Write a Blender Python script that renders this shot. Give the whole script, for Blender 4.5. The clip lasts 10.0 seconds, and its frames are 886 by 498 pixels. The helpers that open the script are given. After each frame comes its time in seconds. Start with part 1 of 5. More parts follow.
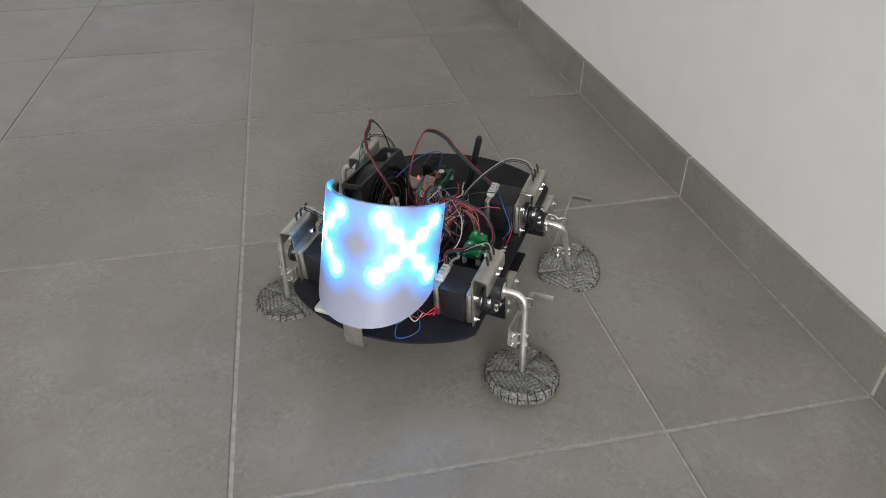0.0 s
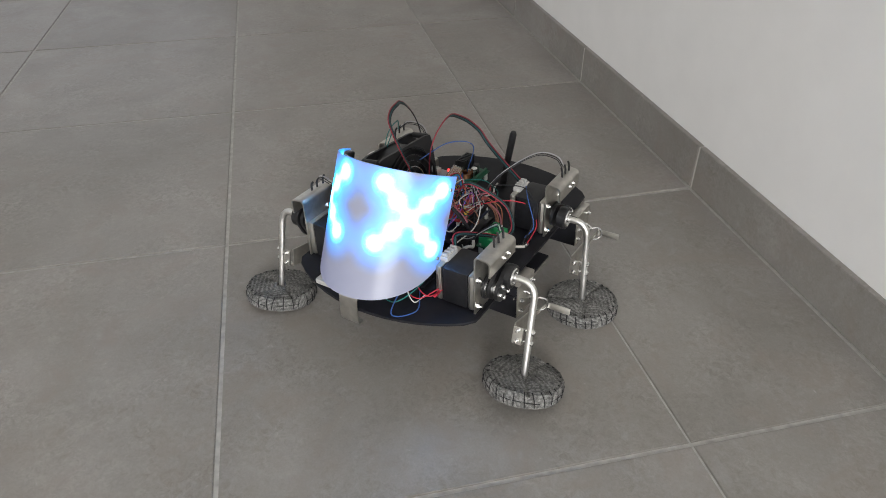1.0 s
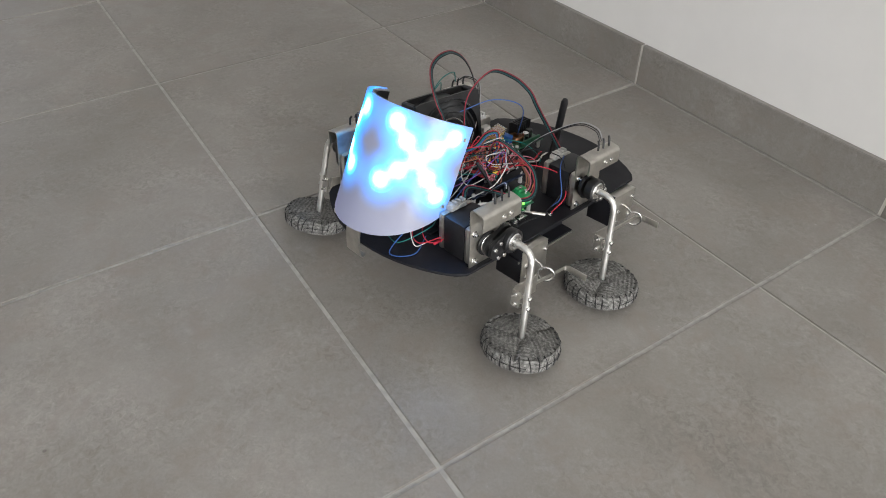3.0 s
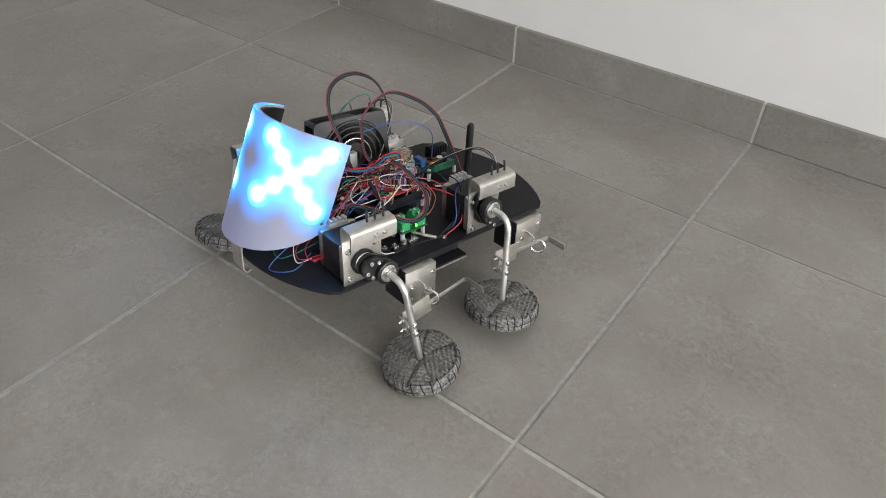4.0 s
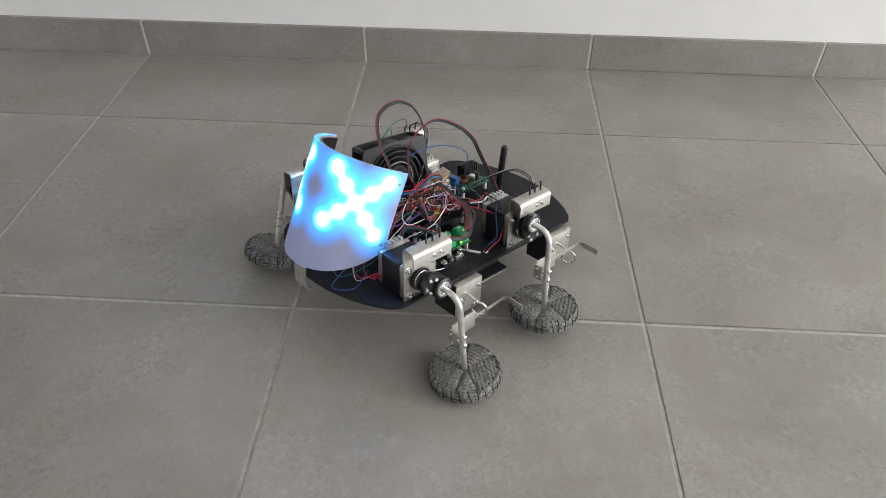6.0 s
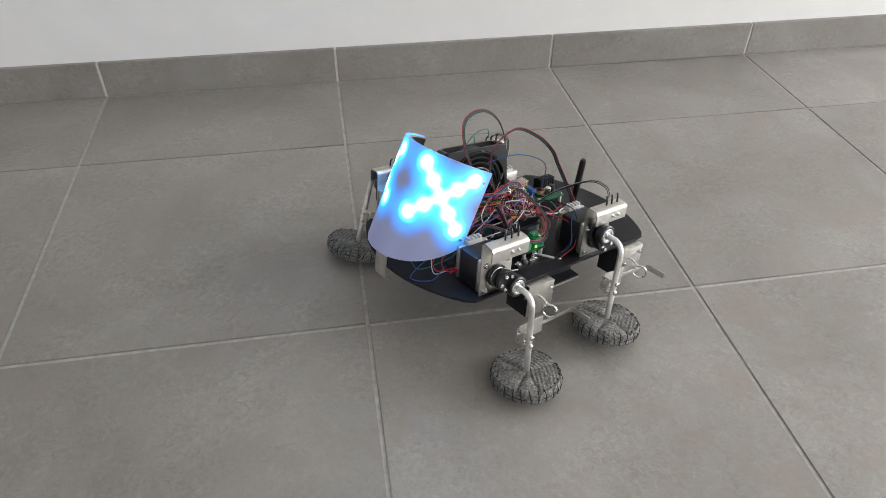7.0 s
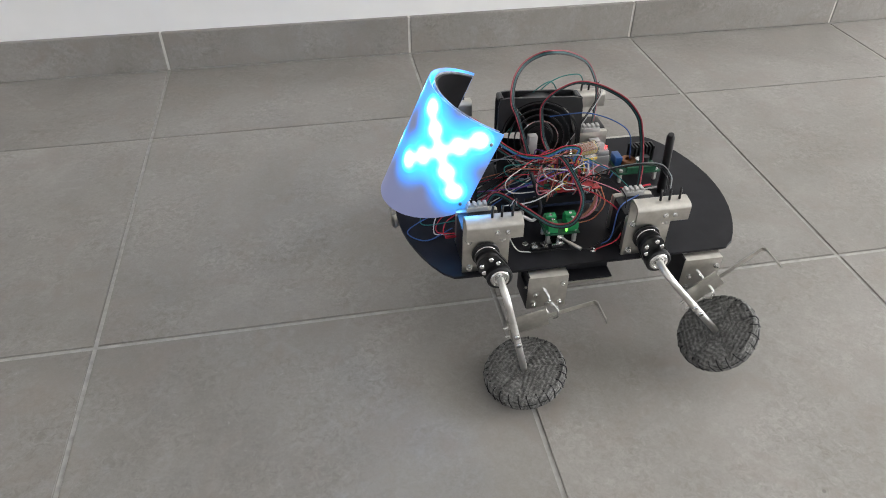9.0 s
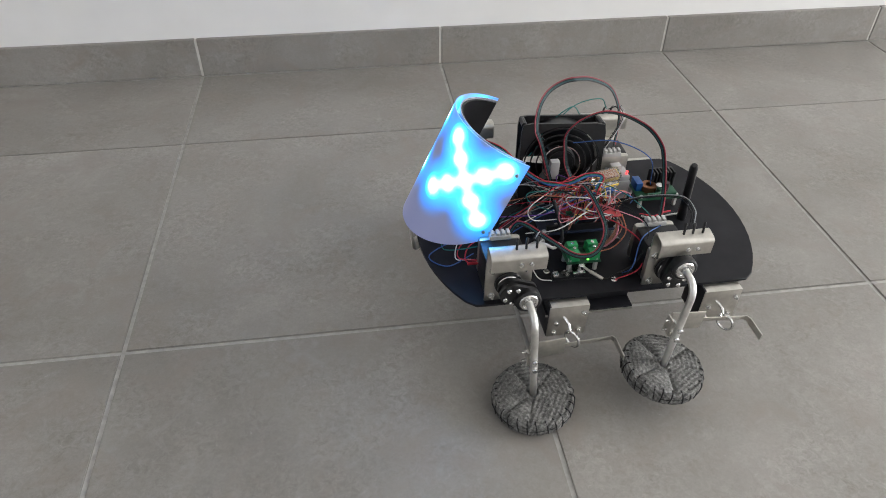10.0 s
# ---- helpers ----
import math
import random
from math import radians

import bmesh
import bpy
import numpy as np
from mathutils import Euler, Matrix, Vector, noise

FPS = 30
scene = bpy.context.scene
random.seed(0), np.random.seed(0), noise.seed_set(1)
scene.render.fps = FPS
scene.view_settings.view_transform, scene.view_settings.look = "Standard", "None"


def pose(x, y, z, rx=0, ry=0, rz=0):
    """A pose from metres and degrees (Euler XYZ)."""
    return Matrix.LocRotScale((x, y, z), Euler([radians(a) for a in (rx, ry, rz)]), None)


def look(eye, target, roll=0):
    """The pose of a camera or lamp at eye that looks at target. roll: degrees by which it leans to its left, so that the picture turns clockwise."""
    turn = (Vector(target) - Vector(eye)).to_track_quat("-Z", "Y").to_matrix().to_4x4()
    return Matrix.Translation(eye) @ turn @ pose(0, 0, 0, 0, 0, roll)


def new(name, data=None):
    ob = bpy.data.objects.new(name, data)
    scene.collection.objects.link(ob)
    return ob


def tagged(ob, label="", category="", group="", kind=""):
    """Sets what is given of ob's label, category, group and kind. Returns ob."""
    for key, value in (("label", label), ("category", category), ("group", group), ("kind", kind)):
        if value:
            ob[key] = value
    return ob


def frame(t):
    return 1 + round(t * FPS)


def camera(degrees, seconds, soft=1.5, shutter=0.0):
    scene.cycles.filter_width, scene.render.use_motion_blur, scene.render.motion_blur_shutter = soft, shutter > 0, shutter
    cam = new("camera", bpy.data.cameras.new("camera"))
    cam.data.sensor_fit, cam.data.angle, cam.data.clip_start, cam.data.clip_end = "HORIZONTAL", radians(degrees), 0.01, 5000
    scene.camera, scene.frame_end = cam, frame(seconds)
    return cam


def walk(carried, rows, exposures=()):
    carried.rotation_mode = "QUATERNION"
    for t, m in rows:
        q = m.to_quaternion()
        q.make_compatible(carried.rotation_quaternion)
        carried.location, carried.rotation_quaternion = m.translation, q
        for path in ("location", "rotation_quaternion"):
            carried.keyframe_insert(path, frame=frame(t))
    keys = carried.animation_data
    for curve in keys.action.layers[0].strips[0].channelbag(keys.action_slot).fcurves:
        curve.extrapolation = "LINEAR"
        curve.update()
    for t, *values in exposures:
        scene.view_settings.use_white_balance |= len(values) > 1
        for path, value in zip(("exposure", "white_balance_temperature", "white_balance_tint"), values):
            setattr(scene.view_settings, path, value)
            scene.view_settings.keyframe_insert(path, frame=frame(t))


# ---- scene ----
cam = camera(65.0, 10.0, soft=0.95)
PATH = [
    (0, (0.437, -0.583, 0.577), (-1.172, -0.243, -0.561), 0.2),
    (0.3, (0.425, -0.574, 0.574), (-1.180, -0.231, -0.568), 0.3),
    (0.5, (0.408, -0.569, 0.570), (-1.194, -0.214, -0.573), 0.0),
    (0.7, (0.4, -0.561, 0.558), (-1.212, -0.208, -0.571), -0.1),
    (1, (0.379, -0.582, 0.544), (-1.216, -0.219, -0.607), 0.0),
    (1.2, (0.371, -0.591, 0.532), (-1.206, -0.232, -0.643), -0.2),
    (1.5, (0.381, -0.624, 0.528), (-1.158, -0.258, -0.696), 0.1),
    (1.7, (0.387, -0.653, 0.534), (-1.136, -0.232, -0.693), 0.5),
    (2, (0.369, -0.723, 0.551), (-1.097, -0.17, -0.693), 0.3),
    (2.2, (0.358, -0.774, 0.564), (-1.073, -0.126, -0.674), 0.9),
    (2.5, (0.351, -0.804, 0.562), (-1.04, -0.109, -0.696), 0.3),
    (2.8, (0.311, -0.853, 0.563), (-0.999, -0.065, -0.727), 0.4),
    (3, (0.298, -0.891, 0.564), (-0.977, -0.052, -0.729), 0.3),
    (3.2, (0.296, -0.924, 0.58), (-0.888, 0.031, -0.719), 0.4),
    (4.3, (0.126, -1.125, 0.596), (-0.673, 0.155, -0.717), 0.9),
    (4.5, (0.105, -1.172, 0.615), (-0.61, 0.147, -0.709), 0.5),
    (5, (-0.004, -1.239, 0.635), (-0.477, 0.181, -0.692), 1.1),
    (5.2, (-0.059, -1.268, 0.634), (-0.424, 0.193, -0.683), 1.3),
    (5.5, (-0.142, -1.291, 0.628), (-0.402, 0.195, -0.685), 1.2),
    (5.7, (-0.17, -1.298, 0.64), (-0.358, 0.193, -0.68), 0.9),
    (6.8, (-0.438, -1.345, 0.659), (-0.21, 0.166, -0.631), 1.1),
    (7, (-0.468, -1.332, 0.652), (-0.193, 0.181, -0.628), 0.8),
    (7.2, (-0.502, -1.321, 0.653), (-0.158, 0.167, -0.638), 0.8),
    (7.5, (-0.572, -1.312, 0.629), (-0.13, 0.165, -0.646), 0.9),
    (7.8, (-0.575, -1.308, 0.589), (-0.138, 0.172, -0.683), 0.6),
    (8, (-0.585, -1.293, 0.579), (-0.16, 0.182, -0.703), 0.5),
    (8.3, (-0.591, -1.285, 0.565), (-0.231, 0.218, -0.704), 0.4),
    (8.5, (-0.611, -1.277, 0.568), (-0.283, 0.225, -0.71), 0.4),
    (8.7, (-0.618, -1.282, 0.564), (-0.319, 0.23, -0.71), 0.4),
    (9, (-0.622, -1.273, 0.571), (-0.337, 0.239, -0.706), 0.4),
    (9.2, (-0.634, -1.269, 0.575), (-0.374, 0.245, -0.706), 0.5),
    (9.5, (-0.626, -1.262, 0.574), (-0.397, 0.26, -0.703), 0.4),
    (9.7, (-0.631, -1.261, 0.579), (-0.402, 0.26, -0.699), 0.6),
    (10, (-0.621, -1.264, 0.585), (-0.405, 0.263, -0.689), 0.4),
]
walk(cam, [(t, look(eye, target, roll)) for t, eye, target, roll in PATH],
     exposures=[(0, -0.48, 6480, 10.5), (2.5, -0.34, 6480, 10.5), (5.5, -0.20, 6420, 10.5), (7.0, -0.11, 6360, 10.5), (7.7, 0.0, 6340, 10.5), (8.7, 0.10, 6340, 10.5), (9.5, 0.10, 6340, 10.5), (10, -0.02, 6340, 10.5)])

# ---- light: daylight through an unseen opening to the east, added fills west and south ----
world = bpy.data.worlds.new("overcast")
scene.world = world
world.use_nodes = True
wn = world.node_tree.nodes
sky = wn.new("ShaderNodeTexSky")
sky.sky_type = "NISHITA"
sky.sun_disc = False
sky.sun_elevation = radians(40)
sky.sun_rotation = radians(90)
world.node_tree.links.new(sky.outputs[0], wn["Background"].inputs[0])
wn["Background"].inputs[1].default_value = 0.1

sun_data = bpy.data.lights.new("sun", "SUN")
sun_data.energy, sun_data.angle, sun_data.color = 1.0, radians(12), (1.0, 0.96, 0.9)
sun = new("sun", sun_data)
sun.matrix_world = look((8, -1, 5), (11, -1, 0))


def area_light(name, place, target, w, h, watts, colour):
    data = bpy.data.lights.new(name, "AREA")
    data.shape, data.size, data.size_y, data.energy, data.color = "RECTANGLE", w, h, watts, colour
    ob = new(name, data)
    ob.matrix_world = look(place, target)
    return ob


area_light("daylight_east", (4.15, -1.3, 1.2), (0, -1.3, 1.0), 2.2, 2.0, 232, (0.985, 0.987, 0.985))
# weak fills added to lift far floor, skirting and wall; no known windows
area_light("fill_west", (-4.15, -1.8, 1.35), (0, -1.8, 1.2), 1.8, 1.5, 9, (1.0, 0.98, 0.95))
area_light("fill_south", (-0.6, -3.55, 1.45), (-0.6, 0, 1.2), 1.8, 1.3, 2.5, (0.985, 0.985, 0.985))


# ---- materials ----
def material(name):
    m = bpy.data.materials.new(name)
    m.use_nodes = True
    return m, m.node_tree.nodes, m.node_tree.links, m.node_tree.nodes["Principled BSDF"]


def ramp(nodes, stops):
    r = nodes.new("ShaderNodeValToRGB")
    while len(r.color_ramp.elements) < len(stops):
        r.color_ramp.elements.new(0.5)
    for e, (p, c) in zip(r.color_ramp.elements, stops):
        e.position, e.color = p, (*c, 1)
    return r


def noise_node(nodes, links, scale, detail=4.0, rough=0.55, space="Object", dist=0.0):
    tc = nodes.new("ShaderNodeTexCoord")
    n = nodes.new("ShaderNodeTexNoise")
    n.inputs["Scale"].default_value, n.inputs["Detail"].default_value = scale, detail
    n.inputs["Roughness"].default_value, n.inputs["Distortion"].default_value = rough, dist
    links.new(tc.outputs[space], n.inputs["Vector"])
    return n


def plain(name, colour, rough=0.5, metal=0.0, vary=0.15, scale=60.0, bump=0.1, spec=0.5):
    """A material of one colour with fine mottling, uneven gloss and light relief."""
    m, nodes, links, b = material(name)
    n = noise_node(nodes, links, scale)
    lo = tuple(c * (1 - vary) for c in colour)
    hi = tuple(min(1, c * (1 + vary)) for c in colour)
    r = ramp(nodes, [(0.3, lo), (0.7, hi)])
    links.new(n.outputs["Fac"], r.inputs[0])
    links.new(r.outputs[0], b.inputs["Base Color"])
    g = nodes.new("ShaderNodeMapRange")
    g.inputs[3].default_value, g.inputs[4].default_value = max(0.03, rough - 0.1), min(1, rough + 0.1)
    n2 = noise_node(nodes, links, scale * 0.23)
    links.new(n2.outputs["Fac"], g.inputs[0])
    links.new(g.outputs[0], b.inputs["Roughness"])
    b.inputs["Metallic"].default_value = metal
    b.inputs["Specular IOR Level"].default_value = spec
    if bump:
        bp = nodes.new("ShaderNodeBump")
        bp.inputs["Strength"].default_value, bp.inputs["Distance"].default_value = bump, 0.0005
        links.new(n.outputs["Fac"], bp.inputs["Height"])
        links.new(bp.outputs[0], b.inputs["Normal"])
    return m


def tile_material(name="stoneware"):
    """Grey-brown concrete-look stoneware: broad clouds, fine speckle, pale scuffs, each tile a little different."""
    m, nodes, links, b = material(name)
    info = nodes.new("ShaderNodeObjectInfo")
    tc = nodes.new("ShaderNodeTexCoord")
    shift = nodes.new("ShaderNodeVectorMath")
    shift.operation = "MULTIPLY_ADD"
    comb = nodes.new("ShaderNodeCombineXYZ")
    for k in range(3):
        links.new(info.outputs["Random"], comb.inputs[k])
    shift.inputs[1].default_value = (17.0, 31.0, 11.0)
    links.new(comb.outputs[0], shift.inputs[0])
    links.new(tc.outputs["Object"], shift.inputs[2])

    def nz(scale, detail, rough, dist=0.0):
        n = nodes.new("ShaderNodeTexNoise")
        n.inputs["Scale"].default_value, n.inputs["Detail"].default_value = scale, detail
        n.inputs["Roughness"].default_value, n.inputs["Distortion"].default_value = rough, dist
        links.new(shift.outputs[0], n.inputs["Vector"])
        return n

    def mix(kind, fac, a, c):
        x = nodes.new("ShaderNodeMix")
        x.data_type, x.blend_type = "RGBA", kind
        if isinstance(fac, float):
            x.inputs[0].default_value = fac
        else:
            links.new(fac, x.inputs[0])
        links.new(a, x.inputs[6])
        if isinstance(c, tuple):
            x.inputs[7].default_value = (*c, 1)
        else:
            links.new(c, x.inputs[7])
        return x.outputs[2]

    cloud = nz(5.0, 6, 0.6, 0.6)
    r1 = ramp(nodes, [(0.26, (0.208, 0.193, 0.174)), (0.52, (0.258, 0.243, 0.224)), (0.78, (0.318, 0.302, 0.282))])
    links.new(cloud.outputs["Fac"], r1.inputs[0])
    fine = nz(420.0, 4, 0.7)
    r2 = ramp(nodes, [(0.3, (0.42, 0.415, 0.41)), (0.7, (0.58, 0.58, 0.58))])
    links.new(fine.outputs["Fac"], r2.inputs[0])
    col = mix("OVERLAY", 0.42, r1.outputs[0], r2.outputs[0])
    # clustered wear: short pale and brown marks, gathered in loose patches
    wear = nz(135.0, 6, 0.72, 0.8)
    r6 = ramp(nodes, [(0.36, (0.34, 0.325, 0.305)), (0.5, (0.5, 0.5, 0.5)), (0.64, (0.66, 0.66, 0.66))])
    links.new(wear.outputs["Fac"], r6.inputs[0])
    patch = nz(11.0, 4, 0.6, 1.0)
    r7 = ramp(nodes, [(0.4, (0.1, 0.1, 0.1)), (0.68, (0.62, 0.62, 0.62))])
    links.new(patch.outputs["Fac"], r7.inputs[0])
    col = mix("OVERLAY", r7.outputs[0], col, r6.outputs[0])
    mid = nz(26.0, 5, 0.65, 1.2)
    r3 = ramp(nodes, [(0.56, (0, 0, 0)), (0.74, (1, 1, 1))])
    links.new(mid.outputs["Fac"], r3.inputs[0])
    scf = nodes.new("ShaderNodeMath")
    scf.operation = "MULTIPLY"
    scf.inputs[1].default_value = 0.32
    links.new(r3.outputs[0], scf.inputs[0])
    col = mix("MIX", scf.outputs[0], col, (0.37, 0.358, 0.342))
    # small pale scuffs
    r8 = ramp(nodes, [(0.66, (0, 0, 0)), (0.71, (0.5, 0.5, 0.5))])
    links.new(wear.outputs["Fac"], r8.inputs[0])
    col = mix("MIX", r8.outputs[0], col, (0.40, 0.388, 0.372))
    warm = nz(15.0, 4, 0.6, 0.8)
    r4 = ramp(nodes, [(0.5, (0, 0, 0)), (0.72, (1, 1, 1))])
    links.new(warm.outputs["Fac"], r4.inputs[0])
    wf = nodes.new("ShaderNodeMath")
    wf.operation = "MULTIPLY"
    wf.inputs[1].default_value = 0.6
    links.new(r4.outputs[0], wf.inputs[0])
    col = mix("MIX", wf.outputs[0], col, (0.25, 0.216, 0.19))
    # sparse dark specks
    dots = nodes.new("ShaderNodeTexVoronoi")
    dots.inputs["Scale"].default_value = 26.0
    links.new(shift.outputs[0], dots.inputs["Vector"])
    r5 = ramp(nodes, [(0.035, (1, 1, 1)), (0.06, (0, 0, 0))])
    links.new(dots.outputs["Distance"], r5.inputs[0])
    pick = nodes.new("ShaderNodeMath")
    pick.operation = "GREATER_THAN"
    pick.inputs[1].default_value = 0.9
    links.new(dots.outputs["Color"], pick.inputs[0])
    dm = nodes.new("ShaderNodeMath")
    dm.operation = "MULTIPLY"
    links.new(pick.outputs[0], dm.inputs[0])
    links.new(r5.outputs[0], dm.inputs[1])
    dm2 = nodes.new("ShaderNodeMath")
    dm2.operation = "MULTIPLY"
    dm2.inputs[1].default_value = 0.55
    links.new(dm.outputs[0], dm2.inputs[0])
    col = mix("MIX", dm2.outputs[0], col, (0.09, 0.08, 0.07))
    # sparse white nicks
    nick = nodes.new("ShaderNodeTexVoronoi")
    nick.inputs["Scale"].default_value = 34.0
    stretch = nodes.new("ShaderNodeVectorMath")
    stretch.operation = "MULTIPLY"
    stretch.inputs[1].default_value = (0.45, 1.0, 1.0)
    links.new(shift.outputs[0], stretch.inputs[0])
    links.new(stretch.outputs[0], nick.inputs["Vector"])
    r9 = ramp(nodes, [(0.03, (0.55, 0.55, 0.55)), (0.055, (0, 0, 0))])
    links.new(nick.outputs["Distance"], r9.inputs[0])
    rare = nodes.new("ShaderNodeMath")
    rare.operation = "GREATER_THAN"
    rare.inputs[1].default_value = 0.86
    links.new(nick.outputs["Color"], rare.inputs[0])
    nm = nodes.new("ShaderNodeMath")
    nm.operation = "MULTIPLY"
    links.new(rare.outputs[0], nm.inputs[0])
    links.new(r9.outputs[0], nm.inputs[1])
    col = mix("MIX", nm.outputs[0], col, (0.52, 0.51, 0.49))
    val = nodes.new("ShaderNodeHueSaturation")
    vr = nodes.new("ShaderNodeMapRange")
    vr.inputs[3].default_value, vr.inputs[4].default_value = 0.94, 1.05
    links.new(info.outputs["Random"], vr.inputs[0])
    links.new(vr.outputs[0], val.inputs["Value"])
    links.new(col, val.inputs["Color"])
    links.new(val.outputs[0], b.inputs["Base Color"])
    rr = nodes.new("ShaderNodeMapRange")
    rr.inputs[3].default_value, rr.inputs[4].default_value = 0.32, 0.5
    links.new(mid.outputs["Fac"], rr.inputs[0])
    links.new(rr.outputs[0], b.inputs["Roughness"])
    b.inputs["Specular IOR Level"].default_value = 0.45
    bp = nodes.new("ShaderNodeBump")
    bp.inputs["Strength"].default_value, bp.inputs["Distance"].default_value = 0.12, 0.0003
    links.new(fine.outputs["Fac"], bp.inputs["Height"])
    bp2 = nodes.new("ShaderNodeBump")
    bp2.inputs["Strength"].default_value, bp2.inputs["Distance"].default_value = 0.14, 0.0012
    links.new(wear.outputs["Fac"], bp2.inputs["Height"])
    links.new(bp.outputs[0], bp2.inputs["Normal"])
    links.new(bp2.outputs[0], b.inputs["Normal"])
    return m


def fabric_material():
    """Grey ribbed knit: rows run across UV x, with lighter fluff and darker flecks."""
    m, nodes, links, b = material("grey_knit_cloth")
    uv = nodes.new("ShaderNodeUVMap")
    w = nodes.new("ShaderNodeTexWave")
    w.bands_direction = "X"
    w.inputs["Scale"].default_value, w.inputs["Distortion"].default_value = 2 * math.pi / 20 / RIB, 3.0
    w.inputs["Detail"].default_value, w.inputs["Detail Scale"].default_value = 3.0, 1.2
    links.new(uv.outputs[0], w.inputs["Vector"])
    n = noise_node(nodes, links, 330.0, 5, 0.8)
    big = noise_node(nodes, links, 42.0, 4, 0.65)
    rows = nodes.new("ShaderNodeMath")
    rows.operation = "MULTIPLY_ADD"
    rows.inputs[1].default_value = 0.10
    links.new(w.outputs["Fac"], rows.inputs[0])
    links.new(n.outputs["Fac"], rows.inputs[2])
    add = nodes.new("ShaderNodeMath")
    add.operation = "MULTIPLY_ADD"
    add.inputs[1].default_value = 0.5
    links.new(big.outputs["Fac"], add.inputs[0])
    links.new(rows.outputs[0], add.inputs[2])
    r = ramp(nodes, [(0.55, (0.034, 0.033, 0.031)), (0.8, (0.145, 0.143, 0.136)), (1.02, (0.32, 0.317, 0.302))])
    links.new(add.outputs[0], r.inputs[0])
    links.new(r.outputs[0], b.inputs["Base Color"])
    b.inputs["Roughness"].default_value = 0.95
    b.inputs["Specular IOR Level"].default_value = 0.15
    bp = nodes.new("ShaderNodeBump")
    bp.inputs["Strength"].default_value, bp.inputs["Distance"].default_value = 0.9, 0.0012
    links.new(add.outputs[0], bp.inputs["Height"])
    links.new(bp.outputs[0], b.inputs["Normal"])
    return m


RIB = 0.0047
LED_PITCH = 0.0148
LEDS = [(side * 0.0534 + k * LED_PITCH, 0.0435 + s * k * LED_PITCH)
        for side in (1, -1) for k in (-2, -1, 0, 1, 2) for s in ((1, -1) if k else (1,))]


def diffuser_material():
    """Frosted plastic sheet; the glow of cyan LEDs behind it, in two crosses, is painted as its own emission; UV is in
    metres along and down the sheet.
    """
    m, nodes, links, b = material("lit_frosted_sheet")
    uv = nodes.new("ShaderNodeUVMap")
    total = wide = None
    for u, v in LEDS:
        d = nodes.new("ShaderNodeVectorMath")
        d.operation = "DISTANCE"
        d.inputs[1].default_value = (u, v, 0)
        links.new(uv.outputs[0], d.inputs[0])
        pair = []
        for near, far in ((0.001, 0.0165), (0.003, 0.035)):
            f = nodes.new("ShaderNodeMapRange")
            f.interpolation_type = "SMOOTHSTEP"
            f.inputs[1].default_value, f.inputs[2].default_value = near, far
            f.inputs[3].default_value, f.inputs[4].default_value = 1.0, 0.0
            links.new(d.outputs["Value"], f.inputs[0])
            pair.append(f.outputs[0])
        sums = []
        for old, x in ((total, pair[0]), (wide, pair[1])):
            if old is None:
                sums.append(x)
                continue
            a = nodes.new("ShaderNodeMath")
            a.operation = "ADD"
            links.new(old, a.inputs[0])
            links.new(x, a.inputs[1])
            sums.append(a.outputs[0])
        total, wide = sums
    glow = ramp(nodes, [(0.0, (0.055, 0.065, 0.15)), (0.1, (0.02, 0.13, 0.44)), (0.25, (0.0, 0.27, 0.9)), (0.5, (0.0, 0.46, 1.0)), (1.0, (0.0, 0.7, 1.0))])
    sc = nodes.new("ShaderNodeMath")
    sc.operation = "MULTIPLY"
    sc.inputs[1].default_value = 0.40
    links.new(wide, sc.inputs[0])
    links.new(sc.outputs[0], glow.inputs[0])
    hot = nodes.new("ShaderNodeMix")
    hot.data_type = "RGBA"
    hot.inputs[7].default_value = (0.17, 0.32, 1.0, 1)
    lim = nodes.new("ShaderNodeMath")
    lim.operation = "POWER"
    lim.use_clamp = True
    lim.inputs[1].default_value = 1.75
    links.new(total, lim.inputs[0])
    links.new(lim.outputs[0], hot.inputs[0])
    links.new(glow.outputs[0], hot.inputs[6])
    st = nodes.new("ShaderNodeMath")
    st.operation = "MULTIPLY_ADD"
    st.inputs[1].default_value = 28.0
    st.inputs[2].default_value = 1.5
    links.new(lim.outputs[0], st.inputs[0])
    links.new(hot.outputs[2], b.inputs["Emission Color"])
    links.new(st.outputs[0], b.inputs["Emission Strength"])
    b.inputs["Base Color"].default_value = (0.24, 0.245, 0.27, 1)
    b.inputs["Roughness"].default_value = 0.3
    b.inputs["Specular IOR Level"].default_value = 0.5
    return m


def glowing(name, colour, strength):
    m, nodes, links, b = material(name)
    b.inputs["Base Color"].default_value = (*colour, 1)
    b.inputs["Emission Color"].default_value = (*colour, 1)
    b.inputs["Emission Strength"].default_value = strength
    return m


STONE = tile_material()
GROUT = plain("grout", (0.39, 0.377, 0.355), 0.9, vary=0.2, scale=90)
GROUT_WHITE = plain("white_joint", (0.62, 0.6, 0.56), 0.85, vary=0.1, scale=90)
PLASTER = plain("white_plaster", (0.79, 0.78, 0.76), 0.85, vary=0.02, scale=14, bump=0.12, spec=0.3)
ALU = plain("brushed_aluminium", (0.53, 0.512, 0.47), 0.42, 1.0, vary=0.12, scale=120, bump=0.15)
STEEL = plain("bright_steel", (0.72, 0.72, 0.71), 0.22, 1.0, vary=0.08, scale=150)
ROD = plain("aluminium_rod", (0.78, 0.77, 0.74), 0.4, 1.0, vary=0.15, scale=90, bump=0.2)
BLACK = plain("black_lacquered_sheet", (0.011, 0.011, 0.014), 0.55, vary=0.3, scale=40, spec=0.22)
BLACK_PLASTIC = plain("black_plastic", (0.012, 0.012, 0.013), 0.4, vary=0.3, scale=80)
